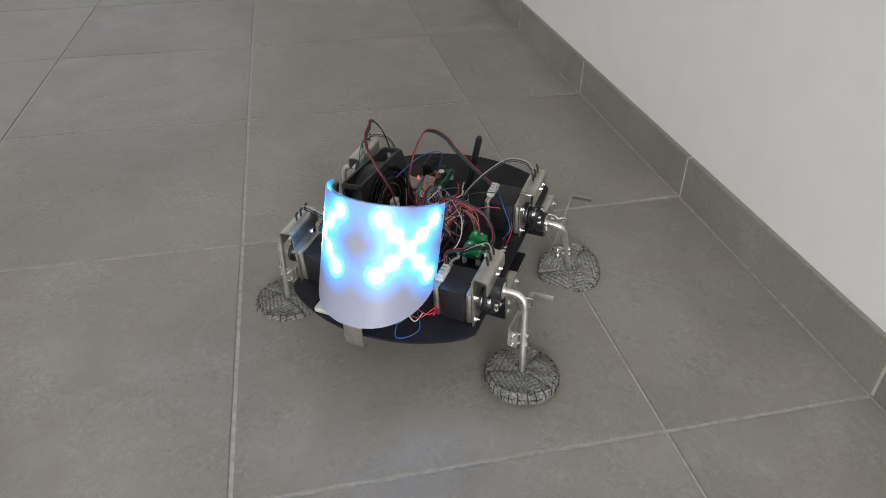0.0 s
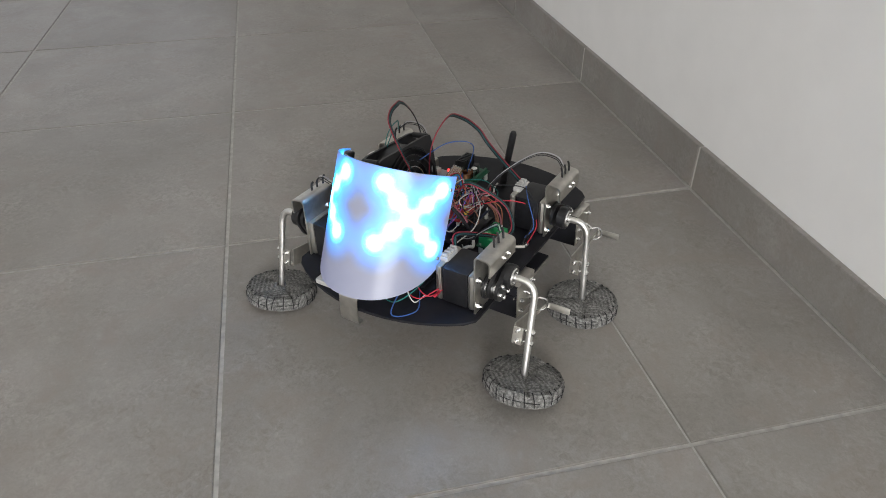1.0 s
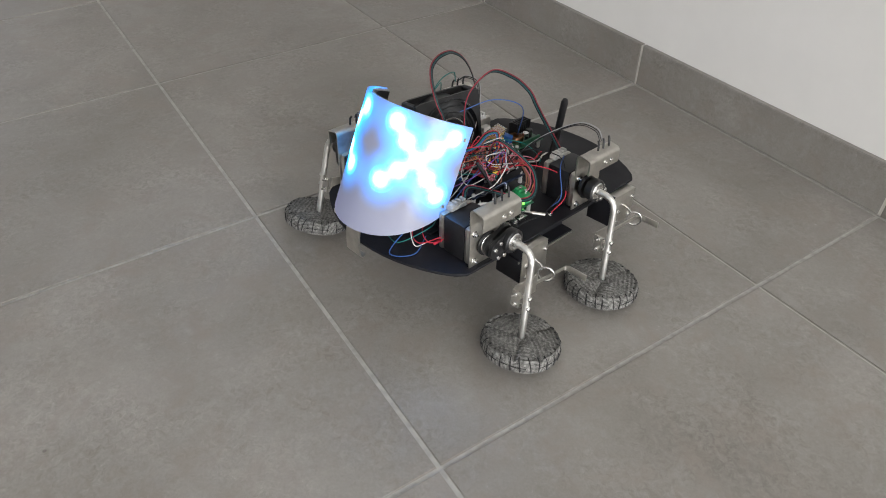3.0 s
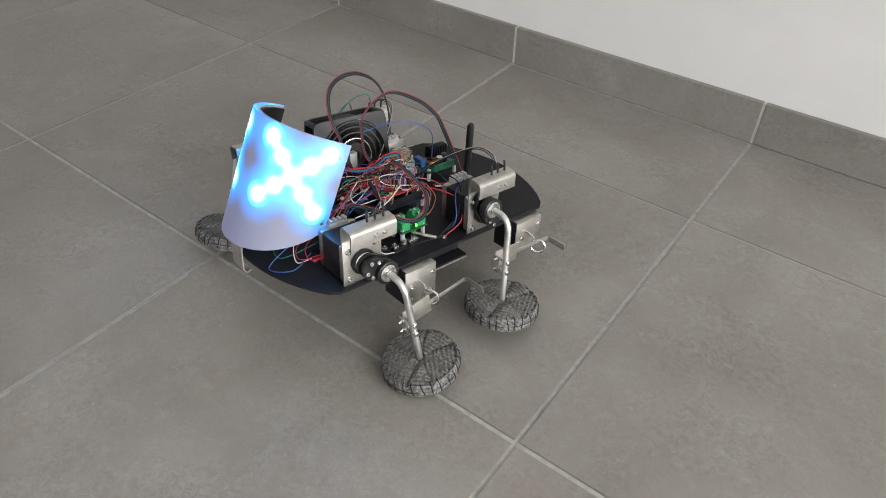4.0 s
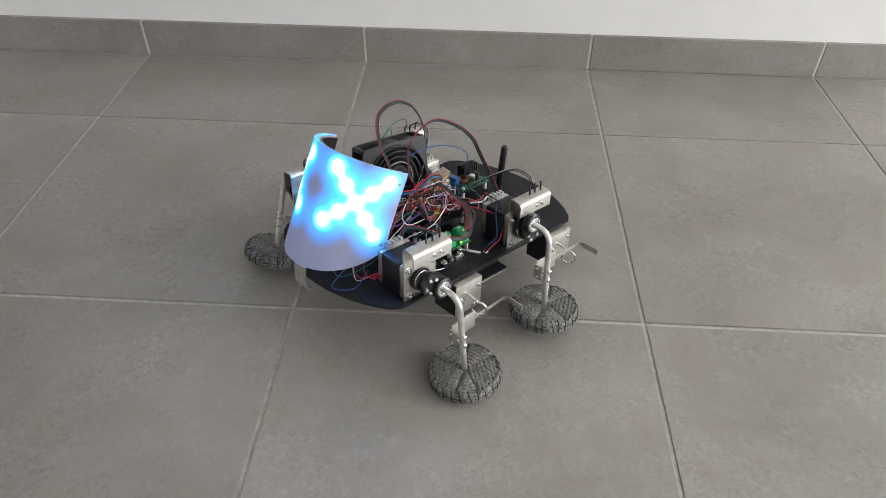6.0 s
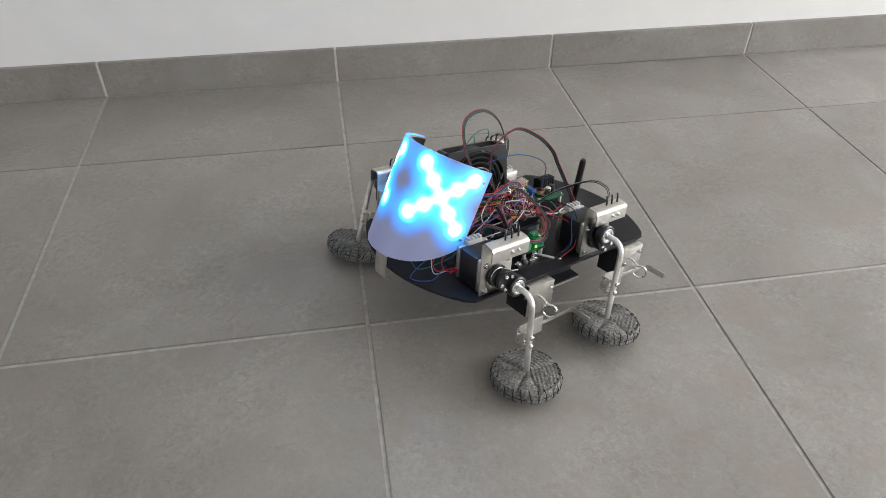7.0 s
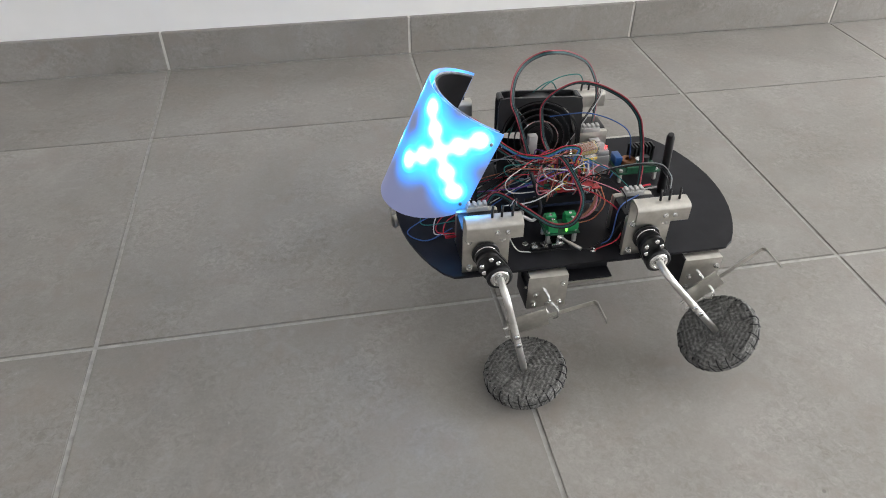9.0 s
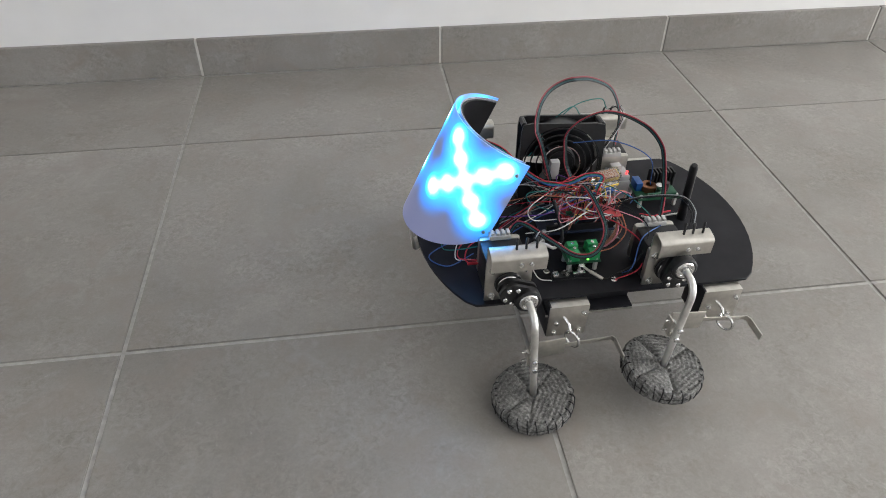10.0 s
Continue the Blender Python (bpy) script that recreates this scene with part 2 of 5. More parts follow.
MOTOR_BLACK = plain("black_motor_lamination", (0.014, 0.014, 0.016), 0.42, 0.2, vary=0.3, scale=200)
FABRIC = fabric_material()
THREAD = plain("black_thread", (0.008, 0.008, 0.009), 0.8, vary=0.3)
SHEET = diffuser_material()
GREEN_PLASTIC = plain("green_terminal_plastic", (0.02, 0.30, 0.10), 0.4, vary=0.15)
GREEN_PCB = plain("green_circuit_board", (0.01, 0.075, 0.036), 0.4, vary=0.35, scale=300)
RED_PCB = plain("red_circuit_board", (0.34, 0.03, 0.035), 0.4, vary=0.35, scale=300)
BLUE_PCB = plain("dark_circuit_board", (0.012, 0.02, 0.045), 0.4, vary=0.3, scale=300)
BLUE_PLASTIC = plain("blue_plastic", (0.015, 0.08, 0.28), 0.4, vary=0.15)
WHITE_PLASTIC = plain("white_nylon", (0.45, 0.445, 0.43), 0.45, vary=0.08)
YELLOW = plain("yellow_tape", (0.62, 0.42, 0.06), 0.5, vary=0.12)
COPPER = plain("copper", (0.36, 0.17, 0.09), 0.35, 1.0, vary=0.2)
RED_LED = glowing("red_led", (1.0, 0.05, 0.05), 3.0)
GREEN_LED = glowing("green_led", (0.2, 1.0, 0.1), 2.5)
CLEAR = plain("clear_plastic_case", (0.80, 0.79, 0.76), 0.12, vary=0.05)
CLEAR.node_tree.nodes["Principled BSDF"].inputs["Transmission Weight"].default_value = 0.85
PALE_PLASTIC = plain("pale_grey_plastic", (0.26, 0.26, 0.265), 0.4, vary=0.15)
FLEX = plain("grey_flexible_board", (0.34, 0.35, 0.38), 0.4, vary=0.35, scale=180)
WIRE = {k: plain("wire_" + k, c, 0.5, vary=0.1, scale=30, spec=0.25) for k, c in {
    "red": (0.48, 0.03, 0.05), "black": (0.014, 0.014, 0.016), "blue": (0.04, 0.10, 0.30), "green": (0.014, 0.15, 0.14),
    "white": (0.56, 0.55, 0.53), "orange": (0.42, 0.15, 0.08), "grey": (0.36, 0.36, 0.37), "pink": (0.42, 0.15, 0.19),
    "violet": (0.22, 0.09, 0.36), "yellow": (0.66, 0.5, 0.08), "brown": (0.28, 0.13, 0.085), "maroon": (0.26, 0.03, 0.045), "teal": (0.012, 0.08, 0.085)}.items()}


# ---- mesh helpers ----
def link_mesh(name, bm, mat, parent=None, smooth=30):
    bmesh.ops.recalc_face_normals(bm, faces=bm.faces)
    me = bpy.data.meshes.new(name)
    bm.to_mesh(me)
    bm.free()
    me.materials.append(mat)
    if smooth:
        for p in me.polygons:
            p.use_smooth = True
        me.set_sharp_from_angle(angle=radians(smooth))
    ob = new(name, me)
    if parent:
        ob.parent = parent
    return ob


def part(name, bm, mat, parent, label="", smooth=30):
    ob = link_mesh(name, bm, mat, parent, smooth)
    if label:
        ob["label"] = label
    return ob


def box(bm, lo, hi, bevel=0.0, m=None):
    c = [(a + b) / 2 for a, b in zip(lo, hi)]
    s = [abs(b - a) for a, b in zip(lo, hi)]
    g = bmesh.ops.create_cube(bm, size=1, matrix=(m or Matrix()) @ Matrix.Translation(c) @ Matrix.Diagonal((*s, 1)))
    if bevel:
        edges = list({e for v in g["verts"] for e in v.link_edges})
        bmesh.ops.bevel(bm, geom=edges, offset=bevel, segments=2, affect="EDGES", profile=0.6)
    return bm


def boxes(*specs, bevel=0.0):
    bm = bmesh.new()
    for lo, hi in specs:
        one = bmesh.new()
        box(one, lo, hi, bevel)
        merge(bm, one)
    return bm


def merge(bm, other, m=None):
    if m:
        other.transform(m)
    me = bpy.data.meshes.new("tmp")
    other.to_mesh(me)
    other.free()
    bm.from_mesh(me)
    bpy.data.meshes.remove(me)
    return bm


AXIS = {"x": Matrix.Rotation(radians(90), 4, "Y"), "y": Matrix.Rotation(radians(-90), 4, "X"), "z": Matrix()}


def lathe(profile, seg=32, axis="z", at=(0, 0, 0)):
    """A turned body from (radius, height) pairs along an axis."""
    bm = bmesh.new()
    rings = []
    for r, h in profile:
        if r < 1e-6:
            rings.append([bm.verts.new((0, 0, h))])
        else:
            rings.append([bm.verts.new((r * math.cos(2 * math.pi * k / seg), r * math.sin(2 * math.pi * k / seg), h)) for k in range(seg)])
    for a, b in zip(rings, rings[1:]):
        for k in range(seg):
            j = (k + 1) % seg
            if len(a) == 1 and len(b) == 1:
                continue
            if len(a) == 1:
                bm.faces.new((a[0], b[k], b[j]))
            elif len(b) == 1:
                bm.faces.new((a[k], a[j], b[0]))
            else:
                bm.faces.new((a[k], a[j], b[j], b[k]))
    bm.transform(Matrix.Translation(at) @ AXIS[axis])
    return bm


def cyl(r, h0, h1, seg=20, axis="z", at=(0, 0, 0), ch=0.0):
    c = ch or min(r, abs(h1 - h0)) * 0.12
    return lathe([(0, h0), (r - c, h0), (r, h0 + c), (r, h1 - c), (r - c, h1), (0, h1)], seg, axis, at)


def spline(points, n=8):
    """Catmull-Rom through the points."""
    p = [Vector(q) for q in points]
    p = [2 * p[0] - p[1]] + p + [2 * p[-1] - p[-2]]
    out = []
    for i in range(1, len(p) - 2):
        a, b, c, d = p[i - 1:i + 3]
        for k in range(n):
            t = k / n
            out.append(0.5 * (2 * b + (c - a) * t + (2 * a - 5 * b + 4 * c - d) * t * t + (3 * b - a - 3 * c + d) * t ** 3))
    out.append(p[-2])
    return out


def tube(path, r, seg=8, bm=None, shift=None):
    """A round wire along a path; shift moves each station sideways."""
    bm = bm or bmesh.new()
    rings, up = [], Vector((0.13, 0.31, 0.94)).normalized()
    for i, p in enumerate(path):
        d = (path[min(i + 1, len(path) - 1)] - path[max(i - 1, 0)]).normalized()
        side = d.cross(up)
        if side.length < 0.05:
            side = d.orthogonal()
        side.normalize()
        top = side.cross(d).normalized()
        up = top
        q = p + (side * shift if shift else Vector())
        rings.append([bm.verts.new(q + r * (math.cos(2 * math.pi * k / seg) * side + math.sin(2 * math.pi * k / seg) * top)) for k in range(seg)])
    for a, b in zip(rings, rings[1:]):
        for k in range(seg):
            bm.faces.new((a[k], a[(k + 1) % seg], b[(k + 1) % seg], b[k]))
    bm.faces.new(rings[0][::-1])
    bm.faces.new(rings[-1])
    return bm


def plate(outline, z0, z1, bevel=0.0):
    """A flat plate from an outline in x and y."""
    bm = bmesh.new()
    low = [bm.verts.new((x, y, z0)) for x, y in outline]
    top = [bm.verts.new((x, y, z1)) for x, y in outline]
    n = len(outline)
    bm.faces.new(low[::-1])
    bm.faces.new(top)
    for k in range(n):
        bm.faces.new((low[k], low[(k + 1) % n], top[(k + 1) % n], top[k]))
    if bevel:
        bmesh.ops.bevel(bm, geom=[e for e in bm.edges if abs(e.verts[0].co.z - e.verts[1].co.z) < 1e-6], offset=bevel, segments=1, affect="EDGES")
    return bm


def sweep_sheet(profile, x0, x1, thick):
    """A bent sheet: an open profile in y and z, of the given thickness, from x0 to x1."""
    bm = bmesh.new()
    n = len(profile)
    off = []
    for i in range(n):
        a, b = Vector(profile[max(i - 1, 0)]), Vector(profile[min(i + 1, n - 1)])
        d = (b - a).normalized()
        off.append((profile[i][0] - d.y * thick, profile[i][1] + d.x * thick))
    loop = list(profile) + off[::-1]
    a = [bm.verts.new((x0, y, z)) for y, z in loop]
    b = [bm.verts.new((x1, y, z)) for y, z in loop]
    m = len(loop)
    for k in range(m):
        bm.faces.new((a[k], a[(k + 1) % m], b[(k + 1) % m], b[k]))
    for i in range(n - 1):
        for s in (a, b):
            bm.faces.new((s[i], s[i + 1], s[m - 2 - i], s[m - 1 - i]))
    return bm


MIRROR = Matrix.Diagonal((1, -1, 1, 1))


def flip(bm, side):
    if side < 0:
        bm.transform(MIRROR)
    return bm


# ---- the room ----
X0, X1, Y0, Y1, TOP = -4.2, 4.2, -3.6, 0.009, 2.5
TILE, JOINT, CUT = 0.45, 0.0046, 0.247


def wall_with_opening(name, lo, hi, axis, a0, a1, z0, z1):
    """A wall slab with one opening from a0 to a1 along the wall and z0 to z1 in height."""
    k = "xy".index(axis)
    specs = []
    for s0, s1, h0, h1 in ((lo[k], a0, lo[2], hi[2]), (a1, hi[k], lo[2], hi[2]), (a0, a1, lo[2], z0), (a0, a1, z1, hi[2])):
        if s1 - s0 > 1e-4 and h1 - h0 > 1e-4:
            p, q = list(lo), list(hi)
            p[k], q[k], p[2], q[2] = s0, s1, h0, h1
            specs.append((p, q))
    return tagged(link_mesh(name, boxes(*specs), PLASTER, smooth=0), "unseen white painted plaster wall, added with an opening for light", "wall", kind="structure")


north = link_mesh("wall_north", boxes(((X0, Y1, 0), (X1, Y1 + 0.2, TOP))), PLASTER, smooth=0)
tagged(north, "white painted plaster wall above the tiled skirting", "wall", kind="structure")
# unseen walls and ceiling, added to let light in and bounce it
wall_with_opening("wall_south", (X0, Y0 - 0.2, 0), (X1, Y0, TOP), "x", -1.6, 0.4, 0.8, 2.1)
wall_with_opening("wall_east", (X1, Y0 - 0.2, 0), (X1 + 0.2, Y1 + 0.2, TOP), "y", -2.4, -0.2, 0.15, 2.2)
wall_with_opening("wall_west", (X0 - 0.2, Y0 - 0.2, 0), (X0, Y1 + 0.2, TOP), "y", -2.7, -0.9, 0.6, 2.1)
tagged(link_mesh("ceiling", boxes(((X0 - 0.2, Y0 - 0.2, TOP), (X1 + 0.2, Y1 + 0.2, TOP + 0.15))), PLASTER, smooth=0),
       "plain white painted ceiling, unseen, added to close the room", "ceiling", kind="structure")
floor = tagged(link_mesh("floor", boxes(((X0, Y0, -0.12), (X1, Y1, -0.0014))), GROUT, smooth=0),
               "grey-brown stoneware tile floor with pale grout joints", "floor", kind="structure")
tagged(link_mesh("ground", boxes(((-60, -60, -0.3), (60, 60, -0.14))), GROUT, smooth=0), "plain ground outside the room", "ground", kind="structure")


def tile_mesh(name, w, d, h, mat):
    """A tile with its own eased edges, its top at z = 0."""
    bm = boxes(((-w / 2, -d / 2, -h), (w / 2, d / 2, 0)))
    top = [e for e in bm.edges if all(v.co.z > -1e-6 for v in e.verts)]
    bmesh.ops.bevel(bm, geom=top, offset=0.001, segments=2, affect="EDGES")
    bmesh.ops.recalc_face_normals(bm, faces=bm.faces)
    me = bpy.data.meshes.new(name)
    bm.to_mesh(me)
    bm.free()
    me.materials.append(mat)
    return me

# ---- the robot ----
ROBOT = new("walking_robot")
tagged(ROBOT, "home-built black four-legged walking robot with a glowing blue face panel", "robot")
MX, SHAFT_R = 0.081, 0.0165
DECK = -0.0225


def deck_outline():
    pts = []
    for k in range(72):
        a = 2 * math.pi * k / 72
        x, y = -0.030 + 0.184 * math.cos(a), 0.184 * math.sin(a)
        lim = 0.113
        pts.append((x, max(-lim, min(lim, y))))
    out = []
    for p in pts:
        if not out or (Vector(p) - Vector(out[-1])).length > 1e-4:
            out.append(p)
    return out


part("deck", plate(deck_outline(), DECK - 0.003, DECK, 0.0006), BLACK, ROBOT, "matt black round deck plate cut straight at the sides")
for side in (1, -1):
    # lower tray between the legs
    tray = flip(sweep_sheet([(0.06, DECK - 0.004), (0.104, DECK - 0.004), (0.104, DECK - 0.016), (0.1195, DECK - 0.017)], -0.048, 0.042, 0.002), side)
    part("side_tray", tray, BLACK, ROBOT, "black folded sheet tray under the deck edge")
    part("tray_edge", flip(boxes(((-0.048, 0.1197, DECK - 0.0187), (0.042, 0.1207, DECK - 0.0167))), side), ALU, ROBOT, "bare metal edge")


def hook_profile():
    """The hooked top of the motor plate seen end on: up, over outwards with rounded corners and a short way down."""
    pts = [(0.1075, 0.0285), (0.1075, 0.0415)]
    for cy, lift, a0 in ((0.111, 0.0, 180), (0.1185, -0.0012, 90)):
        for k in range(1, 6):
            a = radians(a0 - 18 * k)
            pts.append((cy + 0.0035 * math.cos(a), 0.0415 + lift + 0.0035 * math.sin(a)))
    pts.append((0.1218, 0.0275))
    return pts


def motor_unit(mx, side):
    motor = part("stepper_motor", flip(boxes(((mx - 0.021, 0.068, -0.021), (mx + 0.021, 0.098, 0.021)), bevel=0.0035), side), MOTOR_BLACK, ROBOT, "black square stepper motor body")
    for y0, y1 in ((0.0605, 0.0685), (0.0975, 0.1055)):
        part("motor_end_cap", flip(boxes(((mx - 0.0212, y0, -0.0212), (mx + 0.0212, y1, 0.0212)), bevel=0.004), side), ALU, motor, "cast aluminium end cap")
    part("motor_connector", flip(boxes(((mx - 0.0105, 0.0605, 0.0205), (mx + 0.0105, 0.0695, 0.0255)), *(((mx + dx, 0.0615, 0.0255), (mx + dx + 0.0032, 0.0685, 0.0285)) for dx in (-0.0098, -0.0045, 0.0008, 0.0061)), bevel=0.0005), side), WHITE_PLASTIC, motor, "white plastic plug")
    br = part("motor_bracket", flip(merge(sweep_sheet(hook_profile(), mx - 0.031, mx + 0.022, 0.0018), boxes(((mx - 0.0235, 0.1057, -0.0255), (mx + 0.022, 0.1075, 0.0287)), bevel=0.0004)), side), ALU, ROBOT, "bent aluminium bracket with a hooked top")
    for dx, z, y in ((-0.016, -0.0165, 0.1072), (0.015, -0.0165, 0.1072), (-0.016, 0.016, 0.1072), (0.016, 0.016, 0.1072), (-0.016, 0.035, 0.1216), (-0.0065, 0.035, 0.1216), (-0.0165, 0.0235, 0.1072)):
        part("screw", flip(lathe([(0, 0.005), (0.0014, 0.0048), (0.0015, 0.0028), (0.0027, 0.0027), (0.0029, 0.0006), (0.0037, 0.0005), (0.0037, 0), (0.003, -0.003), (0, -0.003)], 6, "y", (mx + dx, y, z)), side), STEEL, br)
    for dx in (-0.022, -0.012, -0.003):
        tie = tube(spline([(mx + dx, 0.1145, 0.043), (mx + dx, 0.114, 0.053), (mx + dx - 0.001, 0.112, 0.057)], 4), 0.0012, 8)
        part("cable_tie", flip(tie, side), BLACK_PLASTIC, br)
    lead = [(mx - 0.022, 0.112, 0.056), (mx - 0.027, 0.106, 0.058), (mx - 0.034, 0.09, 0.044), (mx - 0.044, 0.066, 0.02), (mx - 0.06, 0.045, 0.004)]
    if side < 0:
        lead = [(mx - 0.012, 0.112, 0.056), (mx - 0.01, 0.104, 0.064), (mx - 0.004, 0.08, 0.064), (mx - 0.01, 0.05, 0.045), (mx - 0.03, 0.03, 0.02)]
    if mx < 0:
        lead = [(mx - 0.012, 0.112, 0.056), (mx - 0.016, 0.10, 0.064), (mx - 0.012, 0.075, 0.062), (mx + 0.02, 0.045, 0.04), (mx + 0.05, 0.03, 0.01)]
    for k, c in enumerate(("black", "grey", "black") if mx > 0 and side > 0 else ("grey", "black", "black")):
        part("sensor_wire", flip(tube(spline([(x + k * 0.002, y, z - k * 0.001) for x, y, z in lead], 7), 0.0005, 6), side), WIRE[c], ROBOT)
    shaft = part("shaft_collar", flip(cyl(0.011, 0.107, 0.113, 24, "y", (mx, 0, 0)), side), STEEL, ROBOT, "bright steel shaft collar")
    part("shaft_collar_rim", flip(cyl(0.0135, 0.1085, 0.1115, 24, "y", (mx, 0, 0)), side), BLACK_PLASTIC, shaft, "black rim")


def crank_unit(side):
    """The crank turns about its own origin, on the motor's shaft."""
    bm = bmesh.new()
    n = 20
    pts = []
    for k in range(n + 1):
        a = math.pi / 2 + math.pi * k / n
        pts.append((0.0118 * math.cos(a), 0.0118 * math.sin(a)))
    for k in range(n + 1):
        a = -math.pi / 2 + math.pi * k / n
        pts.append((SHAFT_R + 0.0122 * math.cos(a), 0.0122 * math.sin(a)))
    m = Matrix.Rotation(radians(90), 4, "X")
    bm = plate(pts, -0.1185, -0.1145, 0.0006)
    bm.transform(m)
    crank = part("crank", flip(bm, side), BLACK_PLASTIC, ROBOT, "black crank arm with steel bolts")
    one = plate(pts, -0.1265, -0.1225, 0.0006)
    one.transform(m)
    part("crank_cheek", flip(one, side), BLACK_PLASTIC, crank)
    part("spacer", flip(cyl(0.008, 0.118, 0.123, 20, "y", (0, 0, 0)), side), STEEL, crank, "bright steel spacer")
    part("bearing_ring", flip(lathe([(0.0126, 0.1262), (0.0126, 0.1314), (0.0112, 0.1324), (0.0096, 0.1324), (0.0096, 0.1262)], 28, "y", (SHAFT_R, 0, 0)), side), BLACK_PLASTIC, crank, "black bearing housing")
    part("bearing", flip(lathe([(0, 0.1262), (0.0096, 0.1262), (0.0096, 0.1322), (0.0086, 0.1334), (0.0066, 0.1334), (0.0062, 0.1322), (0.0046, 0.1322), (0.0042, 0.1345), (0, 0.1345)], 28, "y", (SHAFT_R, 0, 0)), side), STEEL, crank, "bright steel bearing")
    for x, z in ((-0.005, 0.006), (0.003, 0.0085), (-0.006, -0.005), (0.002, -0.008)):
        part("bolt", flip(lathe([(0, 0.1296), (0.0018, 0.1296), (0.0024, 0.1286), (0.0024, 0.1262), (0, 0.1262)], 12, "y", (x, 0, z)), side), STEEL, crank)
    return crank


HUB_Y, FOOT_Y, LEG, CLAMP = 0.1345, 0.026, 0.1005, 0.058


PAD = 0.0158


def foot_mesh(seed):
    """A round pad of folded cloth: five folded fields of ribbed knit between creases that run to a dimple, and a bulging rim."""
    rnd = random.Random(seed)
    ph = [rnd.uniform(0, 6.28) for _ in range(6)]
    fields = 5
    cuts = sorted((2 * math.pi * (k + rnd.uniform(-0.22, 0.22)) / fields + ph[0]) % (2 * math.pi) for k in range(fields))
    lay = [rnd.uniform(-0.7, 0.7) for _ in range(fields)]
    bm = bmesh.new()
    uv = bm.loops.layers.uv.new("UVMap")
    seg, rings = 120, []
    prof = [(0.0, -0.0022), (0.05, -0.002), (0.1, -0.0012)] + [(0.14 + 0.036 * k, 0.0010 - 0.0000006 * (k - 8) ** 3 * (k > 8)) for k in range(22)]
    prof += [(0.945, 0.0003), (0.98, -0.0011), (0.997, -0.0032), (1.0, -0.0062), (0.995, -0.0072), (1.0, -0.0082), (0.997, -0.0118), (0.98, -0.0143), (0.93, -PAD + 0.0002), (0.5, -PAD), (0.0, -PAD)]

    def field(a):
        a %= 2 * math.pi
        return next((i for i in range(fields - 1, -1, -1) if a >= cuts[i]), fields - 1)

    def along(a, r, i):
        """How far a point lies across the rows of its field."""
        nxt = cuts[(i + 1) % fields] + (2 * math.pi if i == fields - 1 else 0)
        mid = (cuts[i] + nxt) / 2 + lay[i]
        return r * math.cos(a - mid), r * math.sin(a - mid)

    where = {}
    for i, (q, h) in enumerate(prof):
        if q == 0:
            rings.append([bm.verts.new((0, FOOT_Y, -LEG + h))])
            where[rings[-1][0]] = (0.0, 0.0)
            continue
        ring = []
        for k in range(seg):
            a = 2 * math.pi * k / seg
            r = 0.0415 * q * (1 + 0.006 * math.sin(3 * a + ph[1]) + 0.006 * math.sin(5 * a + ph[2]) + 0.006 * math.sin(26 * a))
            top = 1.0 if i < 26 else 0.0
            gap = min(abs((a - c + math.pi) % (2 * math.pi) - math.pi) for c in cuts) * r
            fold = -0.0018 * math.exp(-(gap / 0.0016) ** 2) * min(1.0, q * 2) + 0.0009 * (1 - math.exp(-(gap / 0.006) ** 2))
            rows = 0.0003 * math.sin(2 * math.pi * along(a, r, field(a))[0] / RIB) * (q > 0.12)
            z = h + top * (fold + rows) + 0.0006 * math.sin(4 * a + 7 * q + ph[5]) * (h > -0.012)
            v = bm.verts.new((r * math.cos(a), FOOT_Y + r * math.sin(a), -LEG + z))
            where[v] = (a, 0.0415 * q - min(0.0, h) * (q > 0.9))
            ring.append(v)
        rings.append(ring)
    for a, b in zip(rings, rings[1:]):
        for k in range(seg):
            j = (k + 1) % seg
            loop = (a[0], b[k], b[j]) if len(a) == 1 else (a[k], a[j], b[0]) if len(b) == 1 else (a[k], a[j], b[j], b[k])
            face = bm.faces.new(loop)
            mid = 2 * math.pi * (k + 0.5) / seg
            i = field(mid)
            for lp in face.loops:
                ang, r = where[lp.vert]
                lp[uv].uv = along(ang if r else mid, r, i)
    return bm


def stitch_mesh(seed):
    rnd = random.Random(seed)
    bm = bmesh.new()
    for k in range(26):
        a = 2 * math.pi * (k + 0.75 + rnd.uniform(-0.1, 0.1)) / 26
        lean = rnd.uniform(-0.04, 0.1)
        pts = []
        for r, h, t in ((0.0362, 0.0018, 0.0), (0.0395, 0.0002, 0.15), (0.0416, -0.0038, 0.5), (0.0417, -0.0092, 0.8), (0.0412, -0.0128, 1.0)):
            b = a + lean * t
            pts.append(Vector((r * math.cos(b), FOOT_Y + r * math.sin(b), -LEG + h)))
        tube(pts, 0.0005 + rnd.uniform(0, 0.0003), 5, bm)
        if k % 4 != 3:      # the running stitch half way down the rim
            tube([Vector((0.0418 * math.cos(b), FOOT_Y + 0.0418 * math.sin(b), -LEG - 0.0073 + 0.0006 * math.sin(5 * b))) for b in (a + 0.03 * q for q in range(8))], 0.0004, 5, bm)
    return bm


